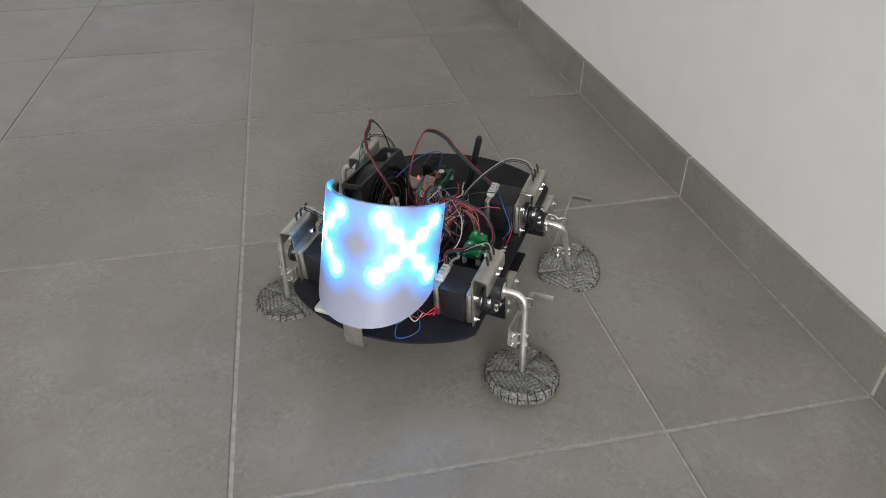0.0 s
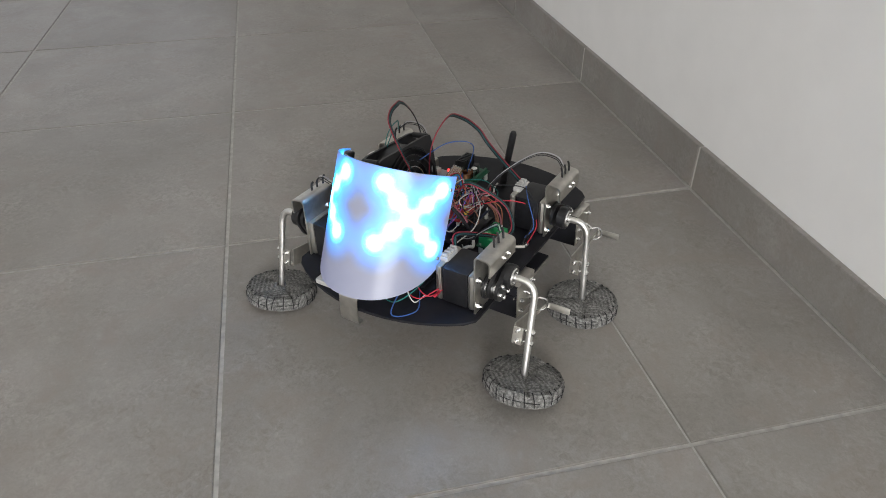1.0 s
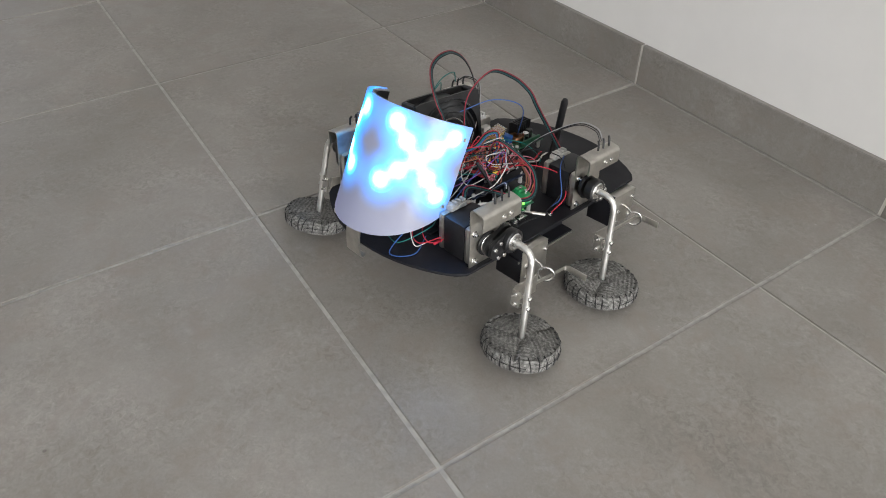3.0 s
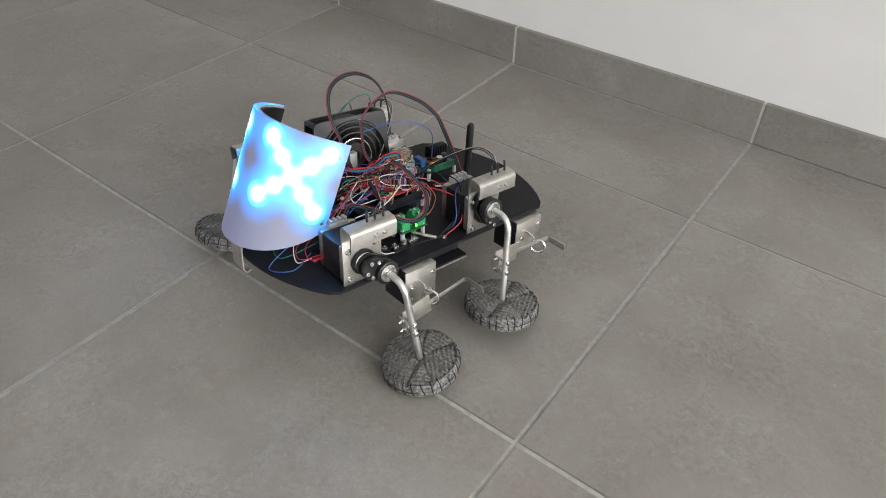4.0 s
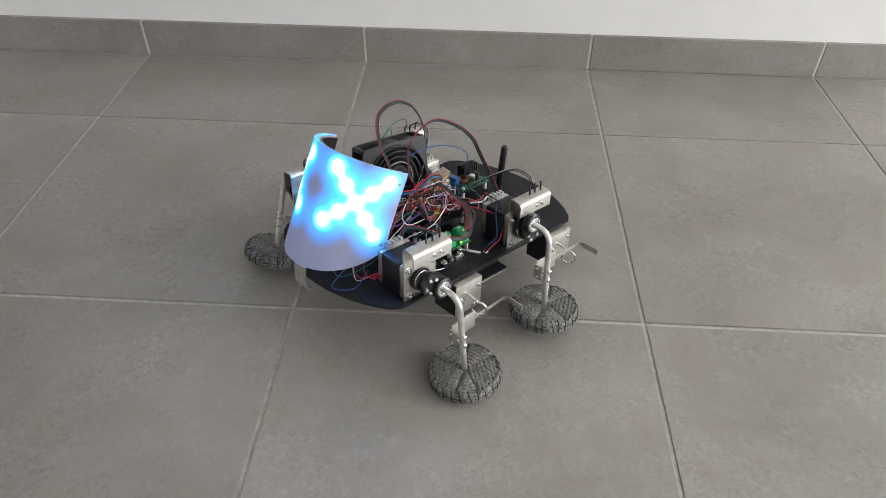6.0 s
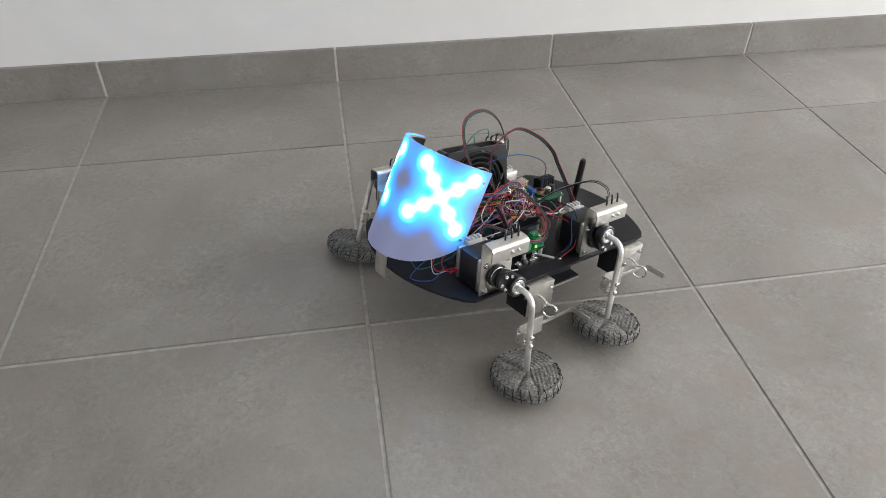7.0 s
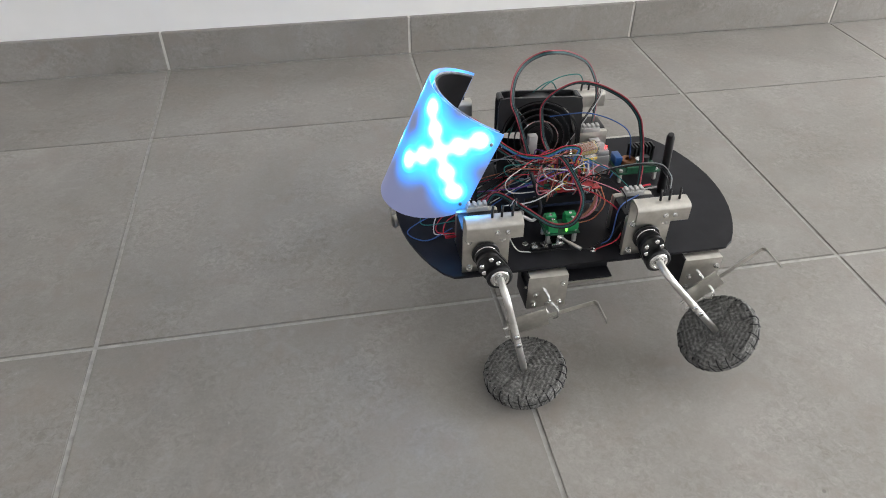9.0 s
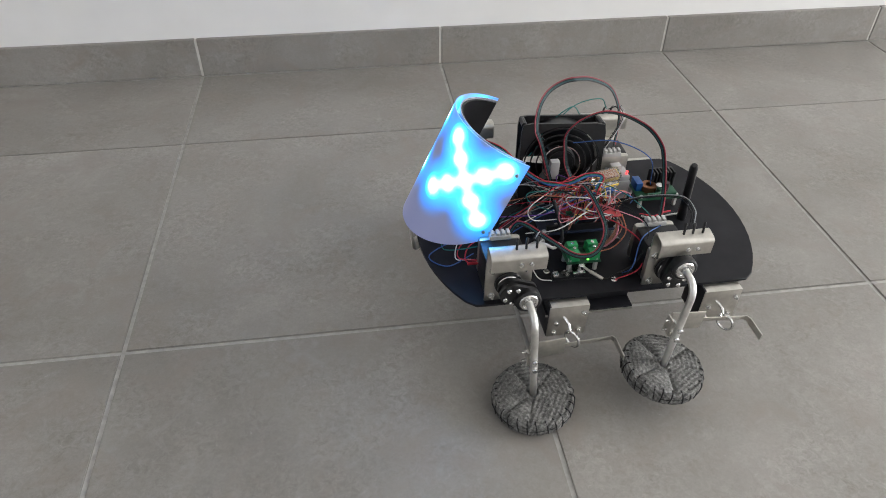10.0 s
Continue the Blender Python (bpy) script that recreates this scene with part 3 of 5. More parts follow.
def leg_unit(side, seed):
    """A bent rod with a cloth foot; its origin is the bearing at the crank's end."""
    path = [(0, 0.0, 0), (0, 0.005, 0), (0, 0.0115, -0.0006), (0, 0.017, -0.0035), (0, 0.0205, -0.0085), (0, 0.0222, -0.0165), (0, 0.0235, -0.045), (0, FOOT_Y, -LEG - 0.004)]
    leg = part("leg", flip(tube(spline(path, 6), 0.0036, 14), side), ROD, ROBOT, "bent aluminium rod leg")
    part("foot", flip(foot_mesh(seed), side), FABRIC, leg, "round foot pad wrapped in grey knitted cloth")
    tagged(part("stitching", flip(stitch_mesh(seed), side), THREAD, leg, "black thread stitches round the rim"), kind="stuff")
    strip = boxes(((-0.084, 0.0062, -CLAMP - 0.0022), (-0.034, 0.0076, -CLAMP + 0.0022)), ((-0.036, 0.0062, -CLAMP - 0.0115), (0.0, 0.0078, -CLAMP + 0.0105)), bevel=0.0003)
    merge(strip, boxes(((-0.0872, 0.0105, -CLAMP - 0.004), (-0.0858, 0.0345, -CLAMP + 0.0036)), bevel=0.0004))
    bend = [(-0.0838 - 0.0027 * math.sin(q), 0.0105 - 0.0036 * math.cos(q)) for q in (radians(15 * k) for k in range(7))]
    merge(strip, plate(bend + [(x + 0.0011, y + 0.0007) for x, y in bend[::-1]], -CLAMP - 0.003, -CLAMP + 0.003))
    part("guide_strip", flip(strip, side), ALU, leg, "flat aluminium guide strip with a bent end")
    clamp = boxes(((-0.003, 0.0078, -CLAMP - 0.0095), (0.0045, 0.0185, -CLAMP - 0.008)), ((0.003, 0.0078, -CLAMP - 0.0095), (0.0046, 0.0185, -CLAMP + 0.0095)))
    part("clamp", flip(clamp, side), ALU, leg, "small aluminium clamp plate")
    for z in (0.006, -0.006):
        part("clamp_screw", flip(lathe([(0, -0.006), (0.0014, -0.006), (0.0014, 0.008), (0.0028, 0.0082), (0.003, 0.0104), (0.002, 0.0112), (0, 0.0112)], 10, "y", (0.0, 0.0185, -CLAMP + z)), side), STEEL, leg)
        part("clamp_nut", flip(lathe([(0, 0.0), (0.0024, 0.0), (0.0024, 0.0022), (0.0012, 0.0022), (0.0012, 0.0065), (0, 0.0065)], 8, "x", (0.003, 0.013, -CLAMP + z)), side), STEEL, leg)
    return leg


def eye_unit(mx, side):
    """The guide's holder: black side plate, aluminium face plate and a ring bolt through which the strip slides."""
    x = mx - 0.0625
    blk = flip(boxes(((x + 0.0195, 0.088, -0.067), (x + 0.0212, 0.1225, DECK - 0.003)), ((x - 0.02, 0.1208, -0.066), (x + 0.0195, 0.1219, -0.0285)), bevel=0.0004), side)
    part("guide_block", blk, BLACK, ROBOT, "black sheet metal guide holder")
    face_ = boxes(((x - 0.0195, 0.1222, -0.0665), (x + 0.021, 0.1237, -0.0265)), ((x - 0.0195, 0.112, -0.0279), (x + 0.021, 0.1237, -0.0264)), bevel=0.0005)
    pl = part("guide_plate", flip(face_, side), ALU, ROBOT, "aluminium guide plate with bolts")
    for dx, z in ((-0.014, -0.036), (0.013, -0.047), (0.014, -0.06), (-0.012, -0.06)):
        part("bolt", flip(lathe([(0, 0.0042), (0.0012, 0.0042), (0.0014, 0.002), (0.0027, 0.0016), (0.003, 0), (0, 0)], 10, "y", (x + dx, 0.1238, z)), side), STEEL, pl)
    ring = [Vector((x + 0.006, 0.122, -0.040)), Vector((x + 0.004, 0.127, -0.041)), Vector((x + 0.002, 0.1315, -0.044))]
    c = Vector((x + 0.0005, 0.1405, -0.0545))
    u, v = Vector((-0.45, 0.75, 0)).normalized(), Vector((0, 0, 1))
    for k in range(25):
        a = radians(120 - 345 * k / 24)
        ring.append(c + 0.0086 * (math.cos(a) * u + math.sin(a) * v))
    part("eye_bolt", flip(tube(ring, 0.0014, 10), side), STEEL, ROBOT, "open steel eye bolt")


MOVING = {}
for name, mx, side, seed in (("fl", MX, 1, 3), ("rl", -MX, 1, 5), ("fr", MX, -1, 8), ("rr", -MX, -1, 13)):
    motor_unit(mx, side)
    eye_unit(mx, side)
    MOVING[name] = (crank_unit(side), leg_unit(side, seed), mx, side)

# face panel: a frosted sheet bent round, leaning back, rounded below
PANEL_Y, PANEL_R, PANEL_HALF = -0.005, 0.066, radians(88)
A_DOWN = Vector((0.40, 0, -0.917)).normalized()
A_OUT = Vector((0.917, 0, 0.40)).normalized()
PANEL_TOP = Vector((0.057, PANEL_Y, 0.099)) - A_OUT * PANEL_R * math.cos(PANEL_HALF)


def curved_sheet(radius, half, top, bottom, thick, uv=False, nu=40, nv=16):
    """A sheet bent round the leaning axis; top and bottom give its edges for s from -1 to 1."""
    bm = bmesh.new()
    layer = bm.loops.layers.uv.new("UVMap") if uv else None
    grid = {}
    coords = {}
    for lay, r in ((0, radius), (1, radius - thick)):
        for i in range(nu + 1):
            s = -1 + 2 * i / nu
            a = s * half
            for j in range(nv + 1):
                h = top(s) + (bottom(s) - top(s)) * j / nv
                p = PANEL_TOP + A_OUT * r * math.cos(a) + Vector((0, r * math.sin(a), 0)) + A_DOWN * h
                grid[lay, i, j] = bm.verts.new(p)
                coords[grid[lay, i, j]] = (radius * a, h)
    faces = []
    for i in range(nu):
        for j in range(nv):
            faces.append((grid[0, i, j], grid[0, i + 1, j], grid[0, i + 1, j + 1], grid[0, i, j + 1]))
            faces.append((grid[1, i, j], grid[1, i, j + 1], grid[1, i + 1, j + 1], grid[1, i + 1, j]))
    for i in range(nu):
        faces.append((grid[0, i, 0], grid[1, i, 0], grid[1, i + 1, 0], grid[0, i + 1, 0]))
        faces.append((grid[0, i, nv], grid[0, i + 1, nv], grid[1, i + 1, nv], grid[1, i, nv]))
    for j in range(nv):
        faces.append((grid[0, 0, j], grid[0, 0, j + 1], grid[1, 0, j + 1], grid[1, 0, j]))
        faces.append((grid[0, nu, j], grid[1, nu, j], grid[1, nu, j + 1], grid[0, nu, j + 1]))
    for f in faces:
        face = bm.faces.new(f)
        if layer:
            for lp in face.loops:
                lp[layer].uv = coords[lp.vert]
    return bm


face = part("face_panel", curved_sheet(PANEL_R, PANEL_HALF, lambda s: 0.0, lambda s: 0.090 + 0.043 * (1 - abs(s) ** 2.2), 0.0012, uv=True), SHEET, ROBOT, "curved frosted plastic sheet lit by cyan LED crosses", smooth=50)
part("led_matrix", curved_sheet(PANEL_R - 0.0058, PANEL_HALF * 0.97, lambda s: 0.0005, lambda s: 0.086 + 0.012 * (1 - s * s), 0.0012), FLEX, ROBOT, "flexible grey LED board behind the sheet", smooth=50)
part("matrix_backing", curved_sheet(PANEL_R - 0.0076, PANEL_HALF * 0.95, lambda s: 0.002, lambda s: 0.085 + 0.012 * (1 - s * s), 0.0022), BLACK_PLASTIC, ROBOT, "black backing of the LED board", smooth=50)
for s in (0.93, -0.93):
    for h in (0.013, 0.083):
        a = s * PANEL_HALF
        n = A_OUT * math.cos(a) + Vector((0, math.sin(a), 0))
        p = PANEL_TOP + n * (PANEL_R + 0.0002) + A_DOWN * h
        bm = cyl(0.0019, -0.008, 0.0014, 12)
        bm.transform(Matrix.Translation(p) @ n.to_track_quat("Z", "Y").to_matrix().to_4x4())
        part("panel_screw", bm, ALU, face)
for y in (-0.055, 0.035):
    part("panel_stand", boxes(((0.075, y - 0.004, DECK), (0.0775, y + 0.004, 0.05)), ((0.07, y - 0.004, DECK), (0.0925, y + 0.004, DECK + 0.002))), BLACK, ROBOT, "black panel stand")
# front skid: a bent aluminium strip hooked under the deck
skid = [(0.146, DECK + 0.022), (0.1555, DECK + 0.017), (0.158, DECK + 0.010), (0.159, DECK - 0.006), (0.1585, DECK - 0.0135), (0.1555, DECK - 0.0165), (0.152, DECK - 0.0145)]
bm = sweep_sheet([(p.y, p.z) for p in spline([(0, a, b) for a, b in skid], 5)], -0.011, 0.011, 0.0013)
bm.transform(Matrix.Rotation(radians(-90), 4, "Z"))
bm.transform(Matrix.Translation((0, -0.008, 0)))
part("front_skid", bm, ALU, ROBOT, "bent aluminium strip under the front edge")
part("front_connector", boxes(((0.128, -0.066, DECK), (0.142, -0.036, DECK + 0.006)), bevel=0.001), WHITE_PLASTIC, ROBOT, "pale flat connector board")

# fan
FAN = Matrix.Translation((-0.014, -0.056, 0.0275)) @ Matrix.Rotation(radians(-6), 4, "Z") @ Matrix.Rotation(radians(9), 4, "X") @ Matrix.Scale(1.13, 4)


def fan_frame():
    bm = bmesh.new()
    seg, R, H = 48, 0.038, 0.041
    for y0, y1 in ((-0.0125, -0.0095), (0.0095, 0.0125)):
        a, b, c, d = [], [], [], []
        for k in range(seg):
            t = 2 * math.pi * k / seg
            cx, cz = math.cos(t), math.sin(t)
            q = H / max(abs(cx), abs(cz))
            q = min(q, H * 1.36)
            for lst, r, y in ((a, q, y0), (b, R, y0), (c, q, y1), (d, R, y1)):
                lst.append(bm.verts.new((r * cx, y, r * cz)))
        for k in range(seg):
            j = (k + 1) % seg
            for p, q in ((a, b), (c, d), (a, c), (b, d)):
                bm.faces.new((p[k], p[j], q[j], q[k]))
    merge(bm, lathe([(0.0382, -0.0097), (0.0396, -0.0097), (0.0396, 0.0097), (0.0382, 0.0097), (0.0382, -0.0097)], 48, "y"))
    for x in (-0.038, 0.038):
        for z in (-0.038, 0.038):
            merge(bm, cyl(0.003, -0.0096, 0.0096, 10, "y", (x, 0, z)))
    for k in range(4):
        m = Matrix.Rotation(radians(45 + 90 * k), 4, "Y")
        merge(bm, boxes(((0.012, -0.0122, -0.0016), (0.0392, -0.0096, 0.0016))), m)
    bm.transform(FAN)
    return bm


fan = part("fan", fan_frame(), BLACK_PLASTIC, ROBOT, "square black cooling fan standing upright")
hub = cyl(0.0155, -0.0095, 0.0105, 28, "y")
hub.transform(FAN)
part("fan_hub", hub, BLACK_PLASTIC, fan)
for k in range(7):
    bm = bmesh.new()
    prev = None
    for i in range(7):
        r = 0.0155 + 0.0215 * i / 6
        w, tw = 0.78 + 0.1 * i / 6, 0.9 - 0.35 * i / 6
        row = [bm.verts.new((r * math.cos(a), y, r * math.sin(a))) for a, y in ((0, -0.007 * tw), (w * 0.5, 0.001), (w, 0.0085 * tw))]
        if prev:
            bm.faces.new((prev[0], prev[1], row[1], row[0]))
            bm.faces.new((prev[1], prev[2], row[2], row[1]))
        prev = row
    bmesh.ops.solidify(bm, geom=bm.faces[:], thickness=0.0012)
    bm.transform(FAN @ Matrix.Rotation(2 * math.pi * k / 7, 4, "Y"))
    part("fan_blade", bm, BLACK_PLASTIC, fan)
for k in range(6):
    bm = lathe([(0.006 + 0.006 * k, 0.0132), (0.0072 + 0.006 * k, 0.0132), (0.0072 + 0.006 * k, 0.0144), (0.006 + 0.006 * k, 0.0144), (0.006 + 0.006 * k, 0.0132)], 36, "y")
    bm.transform(FAN)
    # third ring in steel: stands for a pale highlight on black rings
    part("fan_guard_ring", bm, STEEL if k == 2 else BLACK_PLASTIC, fan)
part("fan_foot", boxes(((-0.048, -0.07, DECK), (-0.04, -0.045, -0.004)), ((0.018, -0.066, DECK), (0.026, -0.041, -0.004))), BLACK, ROBOT, "black fan holder")

# antenna
base, tip = Vector((-0.146, 0.008, DECK)), Vector((-0.1285, 0.0305, 0.0655))
up = (tip - base).normalized()
bm = lathe([(0, 0), (0.0052, 0), (0.0052, 0.012), (0.0044, 0.02), (0.0043, (tip - base).length - 0.004), (0.003, (tip - base).length - 0.0008), (0, (tip - base).length)], 18)
bm.transform(Matrix.Translation(base) @ up.to_track_quat("Z", "Y").to_matrix().to_4x4())
part("antenna", bm, BLACK_PLASTIC, ROBOT, "slim black rod antenna")


def board(name, lo, hi, mat, label, posts=True, z=0.0):
    b = part(name, boxes((lo, hi), bevel=0.0004), mat, ROBOT, label)
    if posts:
        for x in (lo[0] + 0.004, hi[0] - 0.004):
            for y in (lo[1] + 0.004, hi[1] - 0.004):
                part("standoff", merge(cyl(0.0026, DECK, lo[2], 6, "z", (x, y, 0)), cyl(0.0022, hi[2], hi[2] + 0.0028, 10, "z", (x, y, 0))), WHITE_PLASTIC, b, "white nylon standoff")
    return b


def chips(b, lo, hi, z, n, seed, mats, hmax=0.006):
    """Small components on a board."""
    rnd = random.Random(seed)
    for k in range(n):
        w, d, h = rnd.uniform(0.0025, 0.009), rnd.uniform(0.002, 0.006), rnd.uniform(0.0012, hmax)
        x, y = rnd.uniform(lo[0] + w, hi[0] - w), rnd.uniform(lo[1] + d, hi[1] - d)
        part("component", boxes(((x - w / 2, y - d / 2, z), (x + w / 2, y + d / 2, z + h)), bevel=0.0003), rnd.choice(mats), b)


# green power terminal board
g = board("terminal_board", (-0.024, 0.057, -0.0105), (0.012, 0.081, -0.009), GREEN_PCB, "small green terminal board on white standoffs")
for x in (-0.017, 0.004):
    t = part("screw_terminal", boxes(((x - 0.0055, 0.059, -0.009), (x + 0.0055, 0.079, 0.001)), ((x - 0.0055, 0.062, 0.001), (x + 0.0055, 0.0695, 0.005)), bevel=0.0006), GREEN_PLASTIC, g, "green screw terminal")
    for y in (0.0735, 0.066):
        part("terminal_screw", cyl(0.0018, 0.0008, 0.0056, 10, "z", (x, y, 0)), STEEL, t)
part("status_led", cyl(0.0013, -0.009, -0.006, 10, "z", (-0.011, 0.077, 0)), GREEN_LED, g, "lit green LED")
chips(g, (-0.012, 0.06), (0.0, 0.075), -0.009, 5, 4, [BLACK_PLASTIC, GREEN_PCB, STEEL], 0.003)
# toggle switch at the deck's side
sw = part("toggle_switch", merge(boxes(((-0.0065, 0.078, DECK), (0.0065, 0.088, DECK + 0.006)), bevel=0.0006), cyl(0.0036, 0, 0.007, 6, "z", (-0.003, 0.083, DECK + 0.0055))), STEEL, ROBOT, "small metal toggle switch")
lever = [Vector((-0.003, 0.083, DECK + 0.0115)), Vector((-0.009, 0.092, DECK + 0.0105)), Vector((-0.019, 0.102, DECK + 0.0085))]
part("switch_lever", merge(tube(lever[:2], 0.0013, 12), tube(lever[1:], 0.0018, 12)), ALU, sw, "bare metal lever")
fuse = part("fuse_holder", boxes(((0.0125, 0.083, DECK), (0.0285, 0.0905, DECK + 0.005)), ((0.0145, 0.0845, DECK + 0.005), (0.0185, 0.089, DECK + 0.0085)), bevel=0.0008), BLACK_PLASTIC, ROBOT, "small black fuse holder")
for x in (0.0115, 0.0225):
    part("fuse_clip", boxes(((x, 0.0835, DECK + 0.0052), (x + 0.005, 0.09, DECK + 0.0082)), bevel=0.0006), CLEAR, fuse, "clear plastic clip")
for x, y in ((0.031, 0.076), (-0.034, 0.097)):
    part("deck_bolt", lathe([(0, 0.003), (0.0016, 0.003), (0.0018, 0.0016), (0.0034, 0.0014), (0.0036, 0), (0, 0)], 12, "z", (x, y, DECK)), STEEL, ROBOT, "steel bolt head")
# controller stack
c = board("controller_board", (-0.058, -0.02, -0.006), (0.028, 0.038, -0.0044), BLUE_PCB, "controller board under a nest of wires")
part("carrier", boxes(((-0.06, -0.022, DECK), (0.03, 0.04, DECK + 0.006)), bevel=0.0008), BLACK_PLASTIC, ROBOT, "black board carrier")
for y in (0.034, -0.016):
    part("pin_header", boxes(((-0.054, y - 0.0013, -0.0044), (0.022, y + 0.0013, 0.0042))), BLACK_PLASTIC, c, "black pin header")
d = board("driver_board", (-0.06, -0.012, 0.008), (0.004, 0.034, 0.0096), RED_PCB, "red driver board with plugs and chips", posts=False)
for x in (-0.055, -0.002):
    part("board_post", boxes(((x - 0.002, 0.004, -0.0044), (x + 0.002, 0.012, 0.008))), BLACK_PLASTIC, d)
chips(d, (-0.06, -0.012), (0.004, 0.034), 0.0096, 34, 7, [BLACK_PLASTIC, BLACK_PLASTIC, STEEL, RED_PCB, WHITE_PLASTIC, GREEN_PCB, YELLOW], 0.009)
chips(c, (-0.058, -0.02), (0.028, 0.038), -0.0044, 18, 9, [BLACK_PLASTIC, STEEL, BLUE_PLASTIC, WHITE_PLASTIC], 0.008)
# relay module with crystal-clear case and yellow tape
RELAY = Matrix.Translation((-0.0555, -0.012, 0.0265)) @ Matrix.Rotation(radians(12), 4, "Z") @ Matrix.Rotation(radians(-14), 4, "X")
relay = part("relay", merge(bmesh.new(), boxes(((-0.0145, -0.0065, -0.006), (0.0145, 0.0065, 0.0085)), bevel=0.001), RELAY), CLEAR, ROBOT, "clear plastic relay case with brass parts inside")
for lo, hi, mat, name in (((-0.0125, -0.0045, 0.0), (0.0125, 0.0045, 0.0055), YELLOW, "relay_coil"), ((-0.011, -0.005, 0.0056), (0.010, 0.005, 0.0068), COPPER, "relay_contact"),
                          ((-0.015, -0.007, -0.0095), (0.015, 0.007, -0.0062), YELLOW, "relay_base"), ((-0.006, 0.0072, -0.014), (0.006, 0.0125, -0.007), BLUE_PLASTIC, "relay_socket")):
    part(name, merge(bmesh.new(), boxes((lo, hi), bevel=0.0005), RELAY), mat, relay)
part("relay_stand", boxes(((-0.062, -0.02, DECK), (-0.048, -0.010, 0.0155))), BLACK_PLASTIC, ROBOT)
for k, col in enumerate(("yellow", "yellow", "white", "grey")):
    part("relay_wire", tube(spline([(-0.046 - 0.006 * k, -0.004, 0.022), (-0.047 - 0.005 * k, 0.004, 0.012), (-0.044 - 0.006 * k, 0.013, 0.002), (-0.05 - 0.004 * k, 0.022, -0.004)], 6), 0.0008, 6), WIRE[col], ROBOT)
# behind the fan: pale stand-in for the rear right motor's end, with red light
s = part("motor_standin", boxes(((-0.098, -0.06, DECK), (-0.07, -0.036, 0.002)), bevel=0.0015), PALE_PLASTIC, ROBOT, "small pale stand-in box for the motor end, with a red light")
part("standin_lid", boxes(((-0.097, -0.059, 0.002), (-0.073, -0.037, 0.0085)), bevel=0.002), PALE_PLASTIC, s, "pale lid")
part("red_light", cyl(0.0013, 0.008, 0.0125, 12, "z", (-0.094, -0.042, 0)), RED_LED, s, "lit red LED")
part("standin_plug", boxes(((-0.09, -0.058, 0.0085), (-0.078, -0.05, 0.0145)), bevel=0.0008), WHITE_PLASTIC, s, "white plug")
# rear converter board
r = board("converter_board", (-0.152, -0.05, -0.011), (-0.102, -0.014, -0.0094), GREEN_PCB, "green converter board with a black heat sink")
part("blue_terminal", boxes(((-0.112, -0.047, -0.0094), (-0.104, -0.031, 0.001)), bevel=0.0006), BLUE_PLASTIC, r, "blue screw terminal")
part("pin_strip", boxes(((-0.146, -0.0175, -0.0094), (-0.112, -0.0145, -0.003))), GREEN_PCB, r)
part("coil", lathe([(0.004, 0), (0.0085, 0), (0.0095, 0.003), (0.0085, 0.007), (0.004, 0.007), (0.004, 0)], 20, "z", (-0.12, -0.033, -0.0094)), COPPER, r, "copper coil")
part("capacitor", cyl(0.0042, -0.0094, 0.004, 16, "z", (-0.137, -0.026, 0)), BLACK_PLASTIC, r)
part("capacitor", cyl(0.0042, -0.0094, 0.003, 16, "z", (-0.128, -0.024, 0)), STEEL, r)
chips(r, (-0.15, -0.048), (-0.106, -0.016), -0.0094, 14, 12, [BLACK_PLASTIC, STEEL, GREEN_PLASTIC, WHITE_PLASTIC], 0.006)
hs = part("heat_sink", boxes(((-0.153, -0.0505, -0.0094), (-0.125, -0.0485, 0.008))), BLACK_PLASTIC, r, "black finned heat sink")
for k in range(7):
    x = -0.152 + 0.0041 * k
    part("heat_sink_fin", boxes(((x, -0.0484, -0.0094), (x + 0.0016, -0.037, 0.009))), BLACK_PLASTIC, r)
part("battery_pack", boxes(((-0.065, -0.05, DECK - 0.028), (0.06, 0.05, DECK - 0.003)), bevel=0.002), BLACK_PLASTIC, ROBOT, "black pack under the deck")


# cables
def ribbon(points, colours, w=0.00125, name="ribbon_cable", label=""):
    path = spline(points, 9)
    first = None
    for k, cname in enumerate(colours):
        ob = part(name if first is None else "ribbon_strand", tube(path, w * 0.56, 7, None, (k - (len(colours) - 1) / 2) * w or 1e-6), WIRE[cname], first or ROBOT, label if first is None else "")
        first = first or ob


FOUR = ("maroon", "black", "teal", "black")
ribbon([(0.004, -0.02, 0.02), (0.012, -0.022, 0.045), (0.021, -0.0205, 0.0716), (0.0265, -0.0225, 0.0855), (0.0248, -0.0308, 0.0973), (0.0184, -0.0419, 0.1075), (0.0064, -0.0545, 0.1138), (-0.0092, -0.0625, 0.1179), (-0.0254, -0.0668, 0.1185), (-0.0486, -0.078, 0.111), (-0.0734, -0.087, 0.096), (-0.084, -0.084, 0.08), (-0.089, -0.08, 0.06), (-0.085, -0.07, 0.03)], FOUR, label="flat four-core cable in a high loop")
ribbon([(-0.02, -0.006, 0.02), (-0.008, -0.0125, 0.045), (-0.003, -0.0105, 0.0673), (0.0, -0.006, 0.088), (-0.0083, -0.0053, 0.1008), (-0.021, -0.005, 0.109), (-0.0354, -0.0055, 0.1125), (-0.0535, -0.0105, 0.107), (-0.0741, -0.0145, 0.0966), (-0.095, -0.0135, 0.083), (-0.107, -0.005, 0.068), (-0.109, 0.004, 0.0547), (-0.106, 0.0175, 0.0447), (-0.098, 0.04, 0.033), (-0.088, 0.06, 0.026)], FOUR, label="flat four-core cable in a high loop")
